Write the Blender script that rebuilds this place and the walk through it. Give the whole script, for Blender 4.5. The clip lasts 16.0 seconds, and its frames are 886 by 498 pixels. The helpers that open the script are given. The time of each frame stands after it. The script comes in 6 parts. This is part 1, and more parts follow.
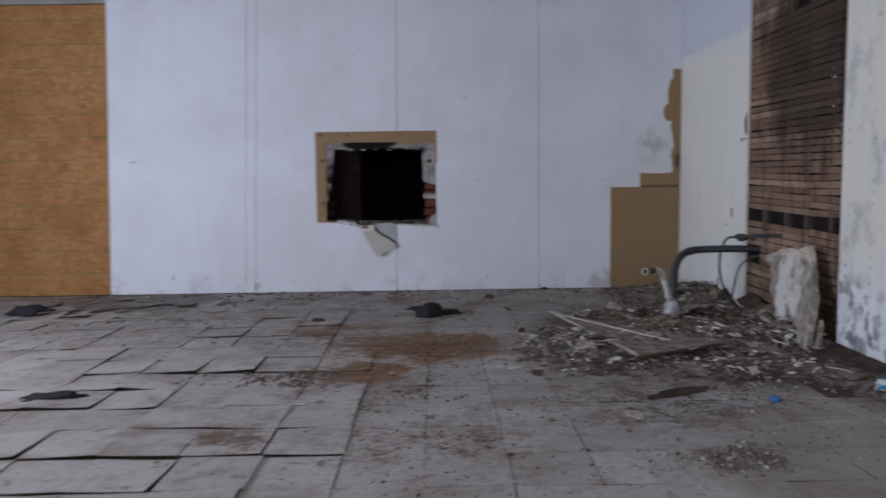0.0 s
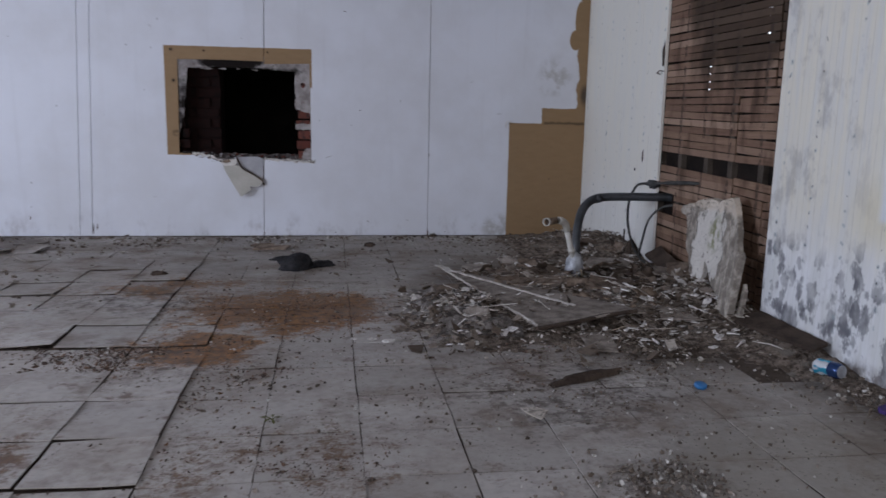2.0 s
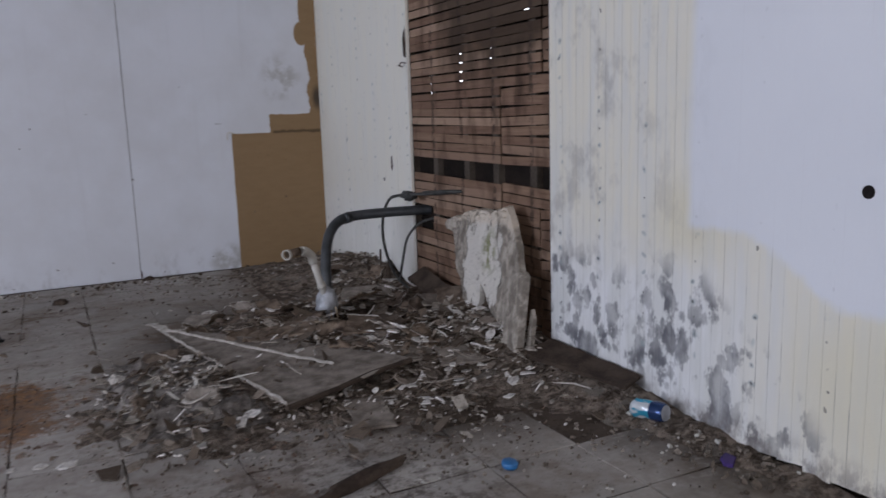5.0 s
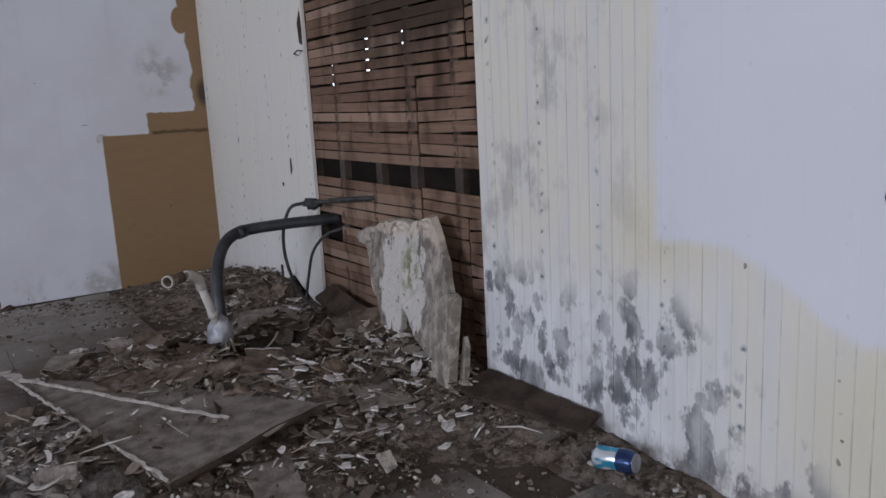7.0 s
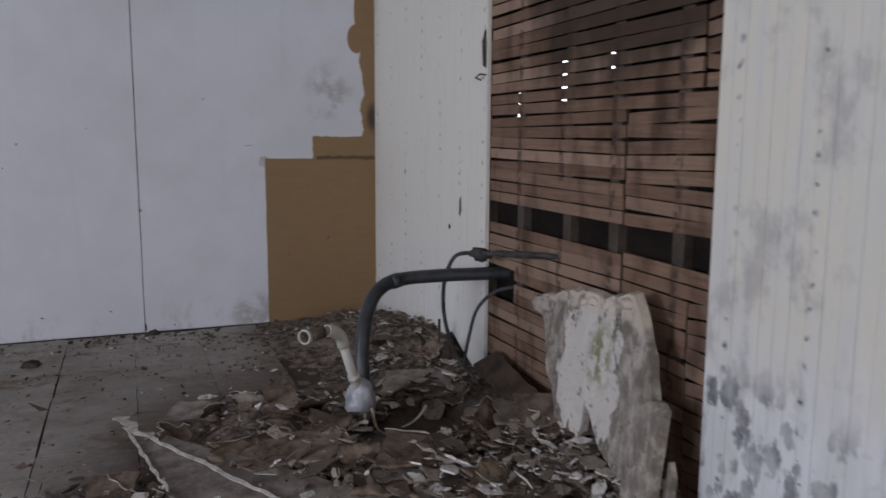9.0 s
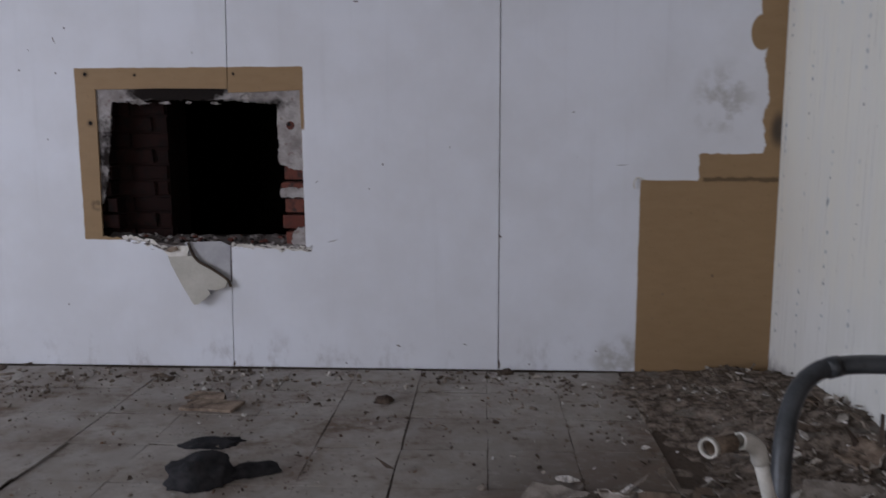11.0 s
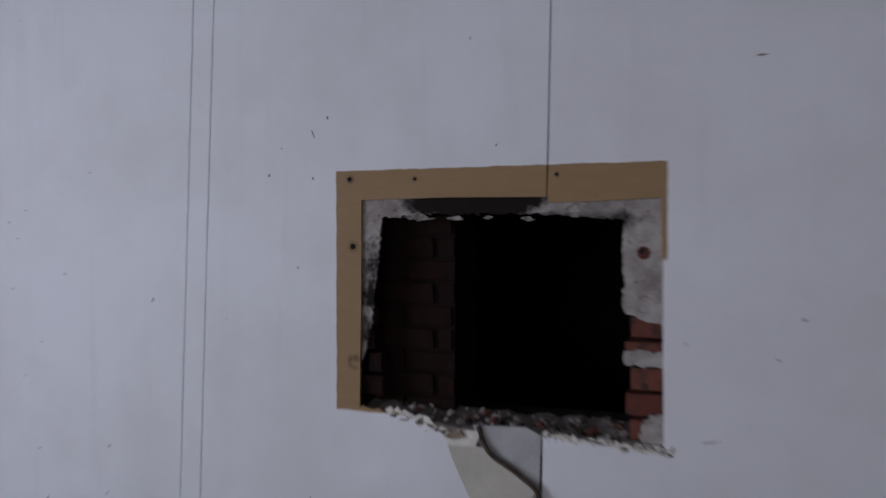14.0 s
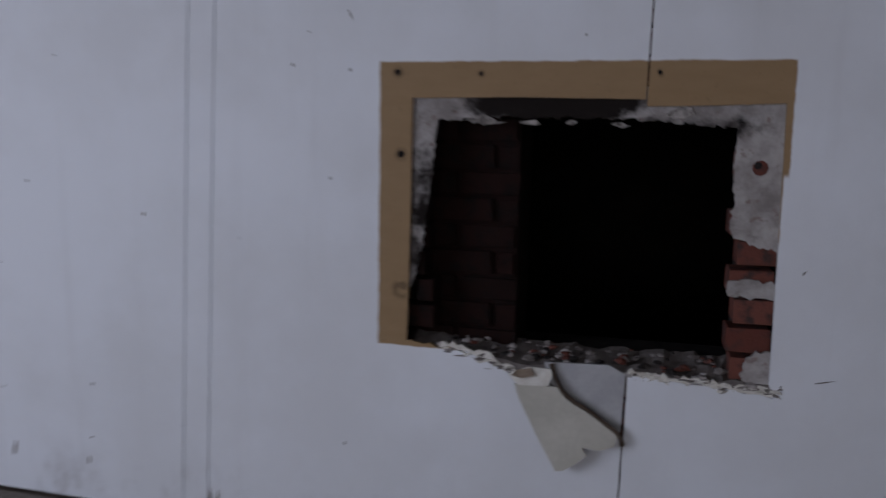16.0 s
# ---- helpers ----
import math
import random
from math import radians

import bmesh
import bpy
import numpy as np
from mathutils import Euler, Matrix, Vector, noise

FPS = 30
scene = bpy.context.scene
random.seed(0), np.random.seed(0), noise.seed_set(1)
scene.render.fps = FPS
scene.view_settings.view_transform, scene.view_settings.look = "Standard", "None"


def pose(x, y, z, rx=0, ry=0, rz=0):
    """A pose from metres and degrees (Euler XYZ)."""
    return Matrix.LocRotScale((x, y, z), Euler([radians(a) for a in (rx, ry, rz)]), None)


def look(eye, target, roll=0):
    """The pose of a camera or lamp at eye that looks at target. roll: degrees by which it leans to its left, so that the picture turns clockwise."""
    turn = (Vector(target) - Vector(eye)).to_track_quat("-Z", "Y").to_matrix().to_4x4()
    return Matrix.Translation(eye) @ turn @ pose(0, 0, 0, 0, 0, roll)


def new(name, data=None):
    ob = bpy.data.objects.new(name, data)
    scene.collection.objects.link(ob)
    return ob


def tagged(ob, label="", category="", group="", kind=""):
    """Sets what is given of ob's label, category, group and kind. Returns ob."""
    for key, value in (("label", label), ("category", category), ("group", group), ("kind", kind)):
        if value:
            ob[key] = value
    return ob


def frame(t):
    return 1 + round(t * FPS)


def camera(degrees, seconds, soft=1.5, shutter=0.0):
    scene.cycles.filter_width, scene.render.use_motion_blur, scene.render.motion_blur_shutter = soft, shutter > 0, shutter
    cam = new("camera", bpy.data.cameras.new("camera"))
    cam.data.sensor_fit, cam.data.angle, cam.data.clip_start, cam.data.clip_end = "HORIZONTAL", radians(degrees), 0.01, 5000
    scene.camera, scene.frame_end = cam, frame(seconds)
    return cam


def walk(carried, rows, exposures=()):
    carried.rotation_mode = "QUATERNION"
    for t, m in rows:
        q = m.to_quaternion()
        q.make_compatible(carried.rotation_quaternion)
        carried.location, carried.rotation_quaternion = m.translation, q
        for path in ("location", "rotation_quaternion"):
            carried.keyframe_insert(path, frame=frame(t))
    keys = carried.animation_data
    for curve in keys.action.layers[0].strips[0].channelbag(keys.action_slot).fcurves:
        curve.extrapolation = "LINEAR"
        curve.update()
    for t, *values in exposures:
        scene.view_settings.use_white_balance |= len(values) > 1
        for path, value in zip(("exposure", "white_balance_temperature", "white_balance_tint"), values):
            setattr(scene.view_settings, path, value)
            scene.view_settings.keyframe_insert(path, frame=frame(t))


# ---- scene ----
cam = camera(59.0, 16.0, soft=1.5, shutter=0.5)
PATH = [
    (0, (0.859, 0.644, 1.066), (0.877, 2.634, 0.871), -0.8),
    (0.5, (0.98, 0.91, 1.026), (1.166, 2.89, 0.818), -1.1),
    (1, (1.054, 1.107, 1.003), (1.235, 3.075, 0.698), 0.0),
    (1.5, (1.047, 1.288, 1.002), (1.246, 3.247, 0.654), 1.0),
    (2, (1.026, 1.475, 1.03), (1.307, 3.423, 0.672), 1.2),
    (2.5, (1.056, 1.594, 1.001), (1.426, 3.521, 0.611), 1.4),
    (3, (1.158, 1.758, 0.997), (1.543, 3.675, 0.575), 0.2),
    (3.5, (1.189, 1.853, 0.984), (1.626, 3.751, 0.526), -0.8),
    (4, (1.218, 2.06, 1.011), (1.8, 3.917, 0.55), 0.4),
    (4.5, (1.205, 2.204, 1.016), (1.981, 4.004, 0.615), -0.4),
    (5, (1.31, 2.329, 1.009), (2.192, 4.091, 0.666), -1.8),
    (7.5, (1.611, 2.912, 1.023), (2.707, 4.542, 0.647), -2.9),
    (8, (1.746, 3.053, 1.041), (2.599, 4.836, 0.732), -2.3),
    (8.5, (1.773, 3.18, 1.025), (2.518, 5.014, 0.736), -1.6),
    (9, (1.746, 3.356, 1.028), (2.483, 5.194, 0.747), 0.3),
    (9.5, (1.800, 3.520, 1.008), (2.288, 5.441, 0.738), 1.1),
    (10, (1.770, 3.710, 1.000), (1.977, 5.679, 0.709), 0.3),
    (12.5, (1.497, 4.43, 1.318), (1.06, 6.367, 1.076), -0.6),
    (13, (1.362, 4.548, 1.301), (0.757, 6.442, 1.092), -1.4),
    (13.5, (1.349, 4.656, 1.321), (0.675, 6.533, 1.181), -0.9),
    (14, (1.071, 5.322, 1.22), (0.367, 7.193, 1.185), -0.0),
    (14.5, (0.623, 6.047, 1.2), (0.18, 7.997, 1.219), 0.8),
    (15, (0.541, 6.069, 1.117), (0.242, 8.039, 0.948), 1.3),
    (15.2, (0.527, 6.075, 1.076), (0.214, 8.046, 0.915), 1.8),
    (15.5, (0.500, 6.059, 1.100), (0.177, 8.022, 0.895), 1.8),
    (15.6, (0.504, 5.963, 1.118), (0.166, 7.922, 0.892), 1.7),
    (16, (0.526, 5.556, 1.226), (0.039, 7.476, 0.948), 1.1),
]
EXPOSURE = [(0, -0.24, 5900), (2.5, -0.22, 5900), (4, -0.18, 5980), (5, -0.16, 6100), (7.5, -0.2, 6120), (8.5, -0.27, 6200), (10, -0.24, 6240), (12.5, -0.32, 6120), (13.5, -0.34, 6140),
            (14, -0.6, 6100), (14.5, -0.97, 6100), (15.2, -1.1, 6060), (16, -0.8, 5990)]
walk(cam, [(r[0], look(*r[1:])) for r in PATH], [(a, b, c, 18) for a, b, c in EXPOSURE])

# ---- world and light ----
world = bpy.data.worlds.new("sky")
scene.world = world
world.use_nodes = True
wt = world.node_tree
sky = wt.nodes.new("ShaderNodeTexSky")
sky.sky_type, sky.sun_disc = "NISHITA", False
sky.sun_elevation, sky.sun_rotation = radians(38), radians(150)
sky.dust_density = 4.0
wt.nodes["Background"].inputs["Strength"].default_value = 0.15
wt.links.new(sky.outputs[0], wt.nodes["Background"].inputs["Color"])


def window_light(name, m, sx, sy, power, color):
    data = bpy.data.lights.new(name, "AREA")
    data.shape, data.size, data.size_y, data.energy, data.color = "RECTANGLE", sx, sy, power, color
    ob = new(name, data)
    ob.matrix_world = m
    return ob


sun = new("sun", bpy.data.lights.new("sun", "SUN"))
sun.data.energy, sun.data.angle, sun.data.color = 1.0, radians(12), (1.0, 0.95, 0.88)
sun.matrix_world = look((-3, 6, 8), (0, 0, 0))
# daylight that enters by the openings behind and beside the walker
window_light("sky_light_west", look((-4.15, 3.5, 1.6), (0, 3.4, 1.0)), 3.6, 1.8, 236, (0.86, 0.92, 1.0))
window_light("sky_light_south", look((0.2, -2.12, 1.6), (0.4, 3, 1.2)), 3.8, 2.0, 100, (1.0, 0.97, 0.93))

# ---- material helpers ----


def material(name, rough=0.8, metal=0.0):
    m = bpy.data.materials.new(name)
    m.use_nodes = True
    t = m.node_tree
    b = t.nodes["Principled BSDF"]
    b.inputs["Roughness"].default_value = rough
    b.inputs["Metallic"].default_value = metal
    b.inputs["Specular IOR Level"].default_value = 0.5 if rough < 0.5 or metal else 0.18
    return m, t, b


def put(t, sock, v):
    if hasattr(v, "is_output"):
        t.links.new(v, sock)
    elif isinstance(v, (tuple, list)) and len(v) == 3 and sock.type == "RGBA":
        sock.default_value = (*v, 1)
    else:
        sock.default_value = v


def where(t):
    return t.nodes.new("ShaderNodeNewGeometry").outputs["Position"]


def local(t):
    return t.nodes.new("ShaderNodeTexCoord").outputs["Object"]


def axes(t, v):
    s = t.nodes.new("ShaderNodeSeparateXYZ")
    put(t, s.inputs[0], v)
    return s.outputs[0], s.outputs[1], s.outputs[2]


def stretch(t, v, s, off=(0, 0, 0)):
    n = t.nodes.new("ShaderNodeMapping")
    put(t, n.inputs["Vector"], v)
    n.inputs["Scale"].default_value = s
    put(t, n.inputs["Location"], off)
    return n.outputs[0]


def grain(t, v, scale, detail=4.0, rough=0.55, warp=0.0):
    n = t.nodes.new("ShaderNodeTexNoise")
    put(t, n.inputs["Vector"], v)
    n.inputs["Scale"].default_value = scale
    n.inputs["Detail"].default_value = detail
    n.inputs["Roughness"].default_value = rough
    n.inputs["Distortion"].default_value = warp
    return n.outputs["Fac"]


def cells(t, v, scale, feature="F1", out="Distance"):
    n = t.nodes.new("ShaderNodeTexVoronoi")
    n.feature = feature
    put(t, n.inputs["Vector"], v)
    n.inputs["Scale"].default_value = scale
    return n.outputs[out]


def calc(t, op, a, b=0.0):
    n = t.nodes.new("ShaderNodeMath")
    n.operation = op
    put(t, n.inputs[0], a)
    put(t, n.inputs[1], b)
    return n.outputs[0]


def step(t, v, lo, hi, a=0.0, b=1.0):
    n = t.nodes.new("ShaderNodeMapRange")
    n.interpolation_type = "SMOOTHSTEP"
    put(t, n.inputs[0], v)
    n.inputs[1].default_value, n.inputs[2].default_value = lo, hi
    n.inputs[3].default_value, n.inputs[4].default_value = a, b
    return n.outputs[0]


def blend(t, f, a, b, kind="MIX"):
    n = t.nodes.new("ShaderNodeMix")
    n.data_type, n.blend_type = "RGBA", kind
    put(t, n.inputs[0], f)
    put(t, n.inputs[6], a)
    put(t, n.inputs[7], b)
    return n.outputs[2]


def both(t, *fs):
    out = fs[0]
    for f in fs[1:]:
        out = calc(t, "MULTIPLY", out, f)
    return out


def most(t, *fs):
    out = fs[0]
    for f in fs[1:]:
        out = calc(t, "MAXIMUM", out, f)
    return out


def rect(t, u, v, u0, u1, v0, v1, soft=0.004):
    return both(t, step(t, u, u0 - soft, u0 + soft), step(t, u, u1 - soft, u1 + soft, 1, 0),
                step(t, v, v0 - soft, v0 + soft), step(t, v, v1 - soft, v1 + soft, 1, 0))


def disc(t, v, centre, radii, lo, hi):
    """1 inside an ellipsoid round centre, 0 outside."""
    s = t.nodes.new("ShaderNodeVectorMath")
    s.operation = "SUBTRACT"
    put(t, s.inputs[0], v)
    s.inputs[1].default_value = centre
    d = t.nodes.new("ShaderNodeVectorMath")
    d.operation = "DIVIDE"
    put(t, d.inputs[0], s.outputs[0])
    d.inputs[1].default_value = radii
    n = t.nodes.new("ShaderNodeVectorMath")
    n.operation = "LENGTH"
    put(t, n.inputs[0], d.outputs[0])
    return step(t, n.outputs["Value"], lo, hi, 1, 0)


def relief(t, b, h, dist=0.002, strength=0.6):
    n = t.nodes.new("ShaderNodeBump")
    n.inputs["Strength"].default_value = strength
    n.inputs["Distance"].default_value = dist
    put(t, n.inputs["Height"], h)
    t.links.new(n.outputs[0], b.inputs["Normal"])


def chance(t):
    return t.nodes.new("ShaderNodeObjectInfo").outputs["Random"]


def island(t):
    return t.nodes.new("ShaderNodeNewGeometry").outputs["Random Per Island"]


# ---- materials ----


def plain(name, c1, c2, scale=12, rough=0.8, metal=0.0, bump=0.001, per_piece=0.0):
    """Two mottled tones with fine grain."""
    m, t, b = material(name, rough, metal)
    p = local(t)
    f = grain(t, p, scale, 5)
    g = grain(t, p, scale * 9, 3)
    c = blend(t, step(t, calc(t, "ADD", calc(t, "MULTIPLY", f, 0.75), calc(t, "MULTIPLY", g, 0.25)), 0.33, 0.67), c1, c2)
    if per_piece:
        k = chance(t)
        c = blend(t, calc(t, "MULTIPLY", k, per_piece), c, (0.02, 0.015, 0.012))
    put(t, b.inputs["Base Color"], c)
    relief(t, b, calc(t, "ADD", f, calc(t, "MULTIPLY", g, 0.5)), bump)
    return m


def wall_board_material():
    m, t, b = material("painted_hardboard", 0.55)
    p = where(t)
    x, y, z = axes(t, p)
    wob = calc(t, "MULTIPLY", calc(t, "SUBTRACT", grain(t, p, 26, 4, 0.65), 0.5), 0.030)
    wob2 = calc(t, "MULTIPLY", calc(t, "SUBTRACT", grain(t, p, 9, 4, 0.6), 0.5), 0.16)
    xe, ze = calc(t, "ADD", x, wob), calc(t, "ADD", z, wob)
    xw = calc(t, "ADD", x, wob2)
    # paint: cool white, thin in places
    tone = grain(t, p, 1.6, 5, 0.6)
    c = blend(t, step(t, tone, 0.35, 0.7), (0.70, 0.72, 0.77), (0.63, 0.64, 0.67))
    streak = grain(t, stretch(t, p, (14, 1, 0.7)), 1.0, 4)
    c = blend(t, step(t, streak, 0.55, 0.85, 0, 0.25), c, (0.52, 0.52, 0.54))
    # grey smears, and blotches denser towards the foot of the boards
    smear = disc(t, p, (2.80, 7.68, 1.27), (0.17, 9, 0.20), 0.2, 1.1)
    smear2 = disc(t, p, (2.39, 7.68, 0.06), (0.18, 9, 0.13), 0.5, 1.1)
    patchy = step(t, grain(t, p, 12, 5), 0.40, 0.62)
    c = blend(t, both(t, most(t, smear, smear2), patchy, 0.75), c, (0.36, 0.35, 0.33))
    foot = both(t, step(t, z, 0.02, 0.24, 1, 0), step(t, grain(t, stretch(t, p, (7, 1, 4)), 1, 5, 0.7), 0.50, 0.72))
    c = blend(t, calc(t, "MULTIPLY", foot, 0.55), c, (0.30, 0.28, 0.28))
    # bare tan board that the paint never reached
    tan = blend(t, grain(t, stretch(t, p, (3, 1, 9)), 3, 5), (0.240, 0.155, 0.080), (0.310, 0.207, 0.110))
    tan = blend(t, step(t, grain(t, p, 60, 2), 0.62, 0.75, 0, 0.35), tan, (0.13, 0.09, 0.05))
    xf, zf = calc(t, "ADD", x, calc(t, "MULTIPLY", wob, 0.35)), calc(t, "ADD", z, calc(t, "MULTIPLY", wob, 0.35))
    hatch = both(t, rect(t, xf, zf, -0.205, 0.880, 0.628, 1.437, 0.003), most(t, step(t, xf, 0.866, 0.870, 1, 0), step(t, ze, 1.14, 1.16)))
    tall = rect(t, calc(t, "ADD", x, calc(t, "MULTIPLY", wob, 0.3)), calc(t, "ADD", z, calc(t, "MULTIPLY", wob, 0.3)), 2.437, 3.3, -1, 0.912)
    low = rect(t, xe, ze, 2.70, 3.3, 0.90, 1.032)
    thin = rect(t, calc(t, "ADD", x, calc(t, "MULTIPLY", wob2, 0.5)), ze, 2.985, 3.3, 1.02, 1.95, 0.006)
    blot = disc(t, p, (2.955, 7.68, 1.57), (0.055, 9, 0.085), 0.85, 1.0)
    blot2 = disc(t, p, (2.985, 7.68, 1.72), (0.045, 9, 0.16), 0.85, 1.0)
    c = blend(t, most(t, hatch, tall, low, thin, blot, blot2), c, tan)
    dark = rect(t, xe, calc(t, "ADD", z, wob), 2.72, 3.3, 0.905, 0.925, 0.006)
    c = blend(t, calc(t, "MULTIPLY", dark, 0.7), c, (0.05, 0.035, 0.02))
    soot = disc(t, p, (3.05, 7.68, 1.14), (0.05, 9, 0.10), 0.3, 1.1)
    c = blend(t, calc(t, "MULTIPLY", soot, 0.85), c, (0.04, 0.035, 0.03))
    # rusty marks round the screws and a torn brown bite in the frame
    for sx, sz, rad in ((-0.154, 1.409, 0.020), (0.084, 1.404, 0.012), (0.553, 1.406, 0.014), (-0.141, 1.182, 0.022), (-0.136, 0.795, 0.034)):
        c = blend(t, both(t, disc(t, p, (sx, 7.684, sz), (rad, 9, rad), 0.45, 1.15), step(t, grain(t, p, 46, 3), 0.34, 0.56), 0.75), c, (0.10, 0.066, 0.036))
    # specks and scuffs
    sp = cells(t, stretch(t, p, (1, 0.02, 0.75)), 9.0)
    keep = step(t, grain(t, p, 2.3, 2), 0.52, 0.60)
    c = blend(t, both(t, step(t, sp, 0.030, 0.050, 1, 0), keep, 0.8), c, (0.10, 0.09, 0.09))
    put(t, b.inputs["Base Color"], c)
    h = calc(t, "ADD", grain(t, p, 220, 2), calc(t, "MULTIPLY", grain(t, p, 5, 3), 2.0))
    relief(t, b, h, 0.0012, 0.5)
    return m


def bead_board_material():
    m, t, b = material("mouldy_painted_boards", 0.6)
    p = where(t)
    x, y, z = axes(t, p)
    wob = calc(t, "MULTIPLY", calc(t, "SUBTRACT", grain(t, p, 5, 4, 0.6), 0.5), 0.20)
    # cream undercoat, washed pale by damp
    cream = blend(t, step(t, grain(t, stretch(t, p, (1, 9, 1.4)), 1.6, 5, 0.6), 0.35, 0.70), (0.74, 0.71, 0.61), (0.68, 0.68, 0.645))
    pale = blend(t, step(t, grain(t, stretch(t, p, (1, 5, 1)), 3.1, 5), 0.40, 0.62), (0.77, 0.78, 0.79), (0.69, 0.70, 0.69))
    lowpale = both(t, step(t, calc(t, "ADD", z, wob), 0.34, 0.66, 1, 0), step(t, y, 3.55, 4.2))
    c = blend(t, lowpale, cream, pale)
    yel = disc(t, p, (3.06, 4.12, 0.66), (9, 0.22, 0.16), 0.2, 1.2)
    yel2 = disc(t, p, (3.06, 3.45, 0.28), (9, 0.40, 0.30), 0.3, 1.1)
    c = blend(t, calc(t, "MULTIPLY", most(t, yel, yel2), 0.45), c, (0.66, 0.61, 0.43))
    # fresh coat with a rolled edge
    edge = calc(t, "ADD", z, calc(t, "MULTIPLY", wob, 0.45))
    line = step(t, y, 3.56, 3.92, 0.485, 0.635)
    above = step(t, calc(t, "SUBTRACT", edge, line), -0.02, 0.02)
    coat = both(t, above, step(t, calc(t, "ADD", y, calc(t, "MULTIPLY", wob, 0.12)), 4.10, 4.15, 1, 0))
    c = blend(t, coat, c, blend(t, grain(t, p, 2.2, 4), (0.67, 0.69, 0.74), (0.75, 0.77, 0.81)))
    far = step(t, calc(t, "SUBTRACT", calc(t, "ADD", z, calc(t, "MULTIPLY", wob, 0.15)), calc(t, "MULTIPLY", y, 0.106)), 1.205, 1.225)
    c = blend(t, both(t, far, step(t, y, 6, 6.1)), c, (0.62, 0.65, 0.70))
    # mould in blots, thickest low down by the broken edge
    pm = stretch(t, p, (1, 1, 0.62))
    wob3 = calc(t, "MULTIPLY", calc(t, "SUBTRACT", grain(t, p, 3.4, 4, 0.6), 0.5), 0.45)
    zone = both(t, step(t, calc(t, "ADD", z, wob3), 0.40, 0.60, 1, 0), step(t, y, 3.5, 3.75), step(t, y, 4.95, 5.0, 1, 0))
    zone = both(t, zone, step(t, calc(t, "SUBTRACT", calc(t, "MULTIPLY", calc(t, "SUBTRACT", y, 3.50), 0.80), z), -0.10, 0.02))
    n1 = grain(t, pm, 4.2, 3, 0.5)
    n2 = calc(t, "MULTIPLY", calc(t, "SUBTRACT", grain(t, pm, 26, 5, 0.72), 0.5), 1.25)
    thick = calc(t, "MULTIPLY", calc(t, "SUBTRACT", n1, 0.5), 1.2)
    v = cells(t, stretch(t, p, (0.02, 1, 0.66)), 12.5)
    v2 = cells(t, stretch(t, p, (0.02, 1, 0.7), (4, 2, 1)), 19.0)
    big = step(t, calc(t, "SUBTRACT", calc(t, "ADD", v, n2), thick), 0.34, 0.52, 1, 0)
    small = both(t, step(t, calc(t, "SUBTRACT", calc(t, "ADD", v2, n2), thick), 0.22, 0.40, 1, 0), 0.75)
    blots = most(t, big, small)
    depth = step(t, grain(t, pm, 15, 3), 0.3, 0.68, 0.34, 0.88)
    c = blend(t, both(t, blots, zone, depth), c, (0.075, 0.076, 0.095))
    # faint grey bloom higher up, and by the broken edge
    bloom = both(t, step(t, grain(t, pm, 6, 5, 0.65), 0.52, 0.66), step(t, y, 3.9, 4.6), step(t, z, 1.7, 2.1, 1, 0), step(t, y, 5.0, 5.1, 1, 0))
    c = blend(t, calc(t, "MULTIPLY", bloom, 0.5), c, (0.33, 0.32, 0.31))
    farspeck = both(t, step(t, cells(t, stretch(t, p, (0.02, 1, 0.8)), 11), 0.04, 0.08, 1, 0), step(t, grain(t, p, 3, 3), 0.48, 0.58), step(t, y, 5.6, 5.8))
    c = blend(t, calc(t, "MULTIPLY", farspeck, 0.65), c, (0.14, 0.13, 0.13))
    # far boards lightened in colour for the window light on them
    c = blend(t, both(t, step(t, y, 6.0, 6.1), step(t, z, 2.02, 2.05, 1, 0), 0.6), c, (0.80, 0.785, 0.71))
    # nail columns that bleed grey-green through the paint
    bare = calc(t, "SUBTRACT", 1.0, coat)
    u = calc(t, "MULTIPLY", calc(t, "SUBTRACT", calc(t, "FRACT", calc(t, "ADD", calc(t, "DIVIDE", calc(t, "SUBTRACT", calc(t, "ADD", y, calc(t, "MULTIPLY", calc(t, "SUBTRACT", grain(t, p, 7, 2), 0.5), 0.055)), 4.80), 0.235), 20.5)), 0.5), 0.235)
    w = calc(t, "MULTIPLY", calc(t, "SUBTRACT", calc(t, "FRACT", calc(t, "ADD", calc(t, "DIVIDE", z, 0.066), calc(t, "MULTIPLY", grain(t, p, 5, 2), 2.6))), 0.5), 0.066)
    ring = calc(t, "ADD", calc(t, "ADD", calc(t, "MULTIPLY", u, u), calc(t, "MULTIPLY", w, w)), calc(t, "MULTIPLY", calc(t, "SUBTRACT", grain(t, p, 70, 3), 0.5), 0.00022))
    nail = both(t, step(t, ring, 0.00002, 0.00017, 1, 0), step(t, grain(t, p, 9, 2), 0.46, 0.60), bare)
    c = blend(t, calc(t, "MULTIPLY", nail, 0.62), c, blend(t, grain(t, p, 21, 2), (0.24, 0.36, 0.40), (0.38, 0.38, 0.38)))
    head = both(t, step(t, ring, 0.000004, 0.000022, 1, 0), step(t, grain(t, stretch(t, p, (1, 1, 1), (3, 4, 5)), 8, 2), 0.46, 0.56))
    c = blend(t, both(t, head, calc(t, "ADD", calc(t, "MULTIPLY", bare, 0.60), 0.12)), c, (0.07, 0.065, 0.06))
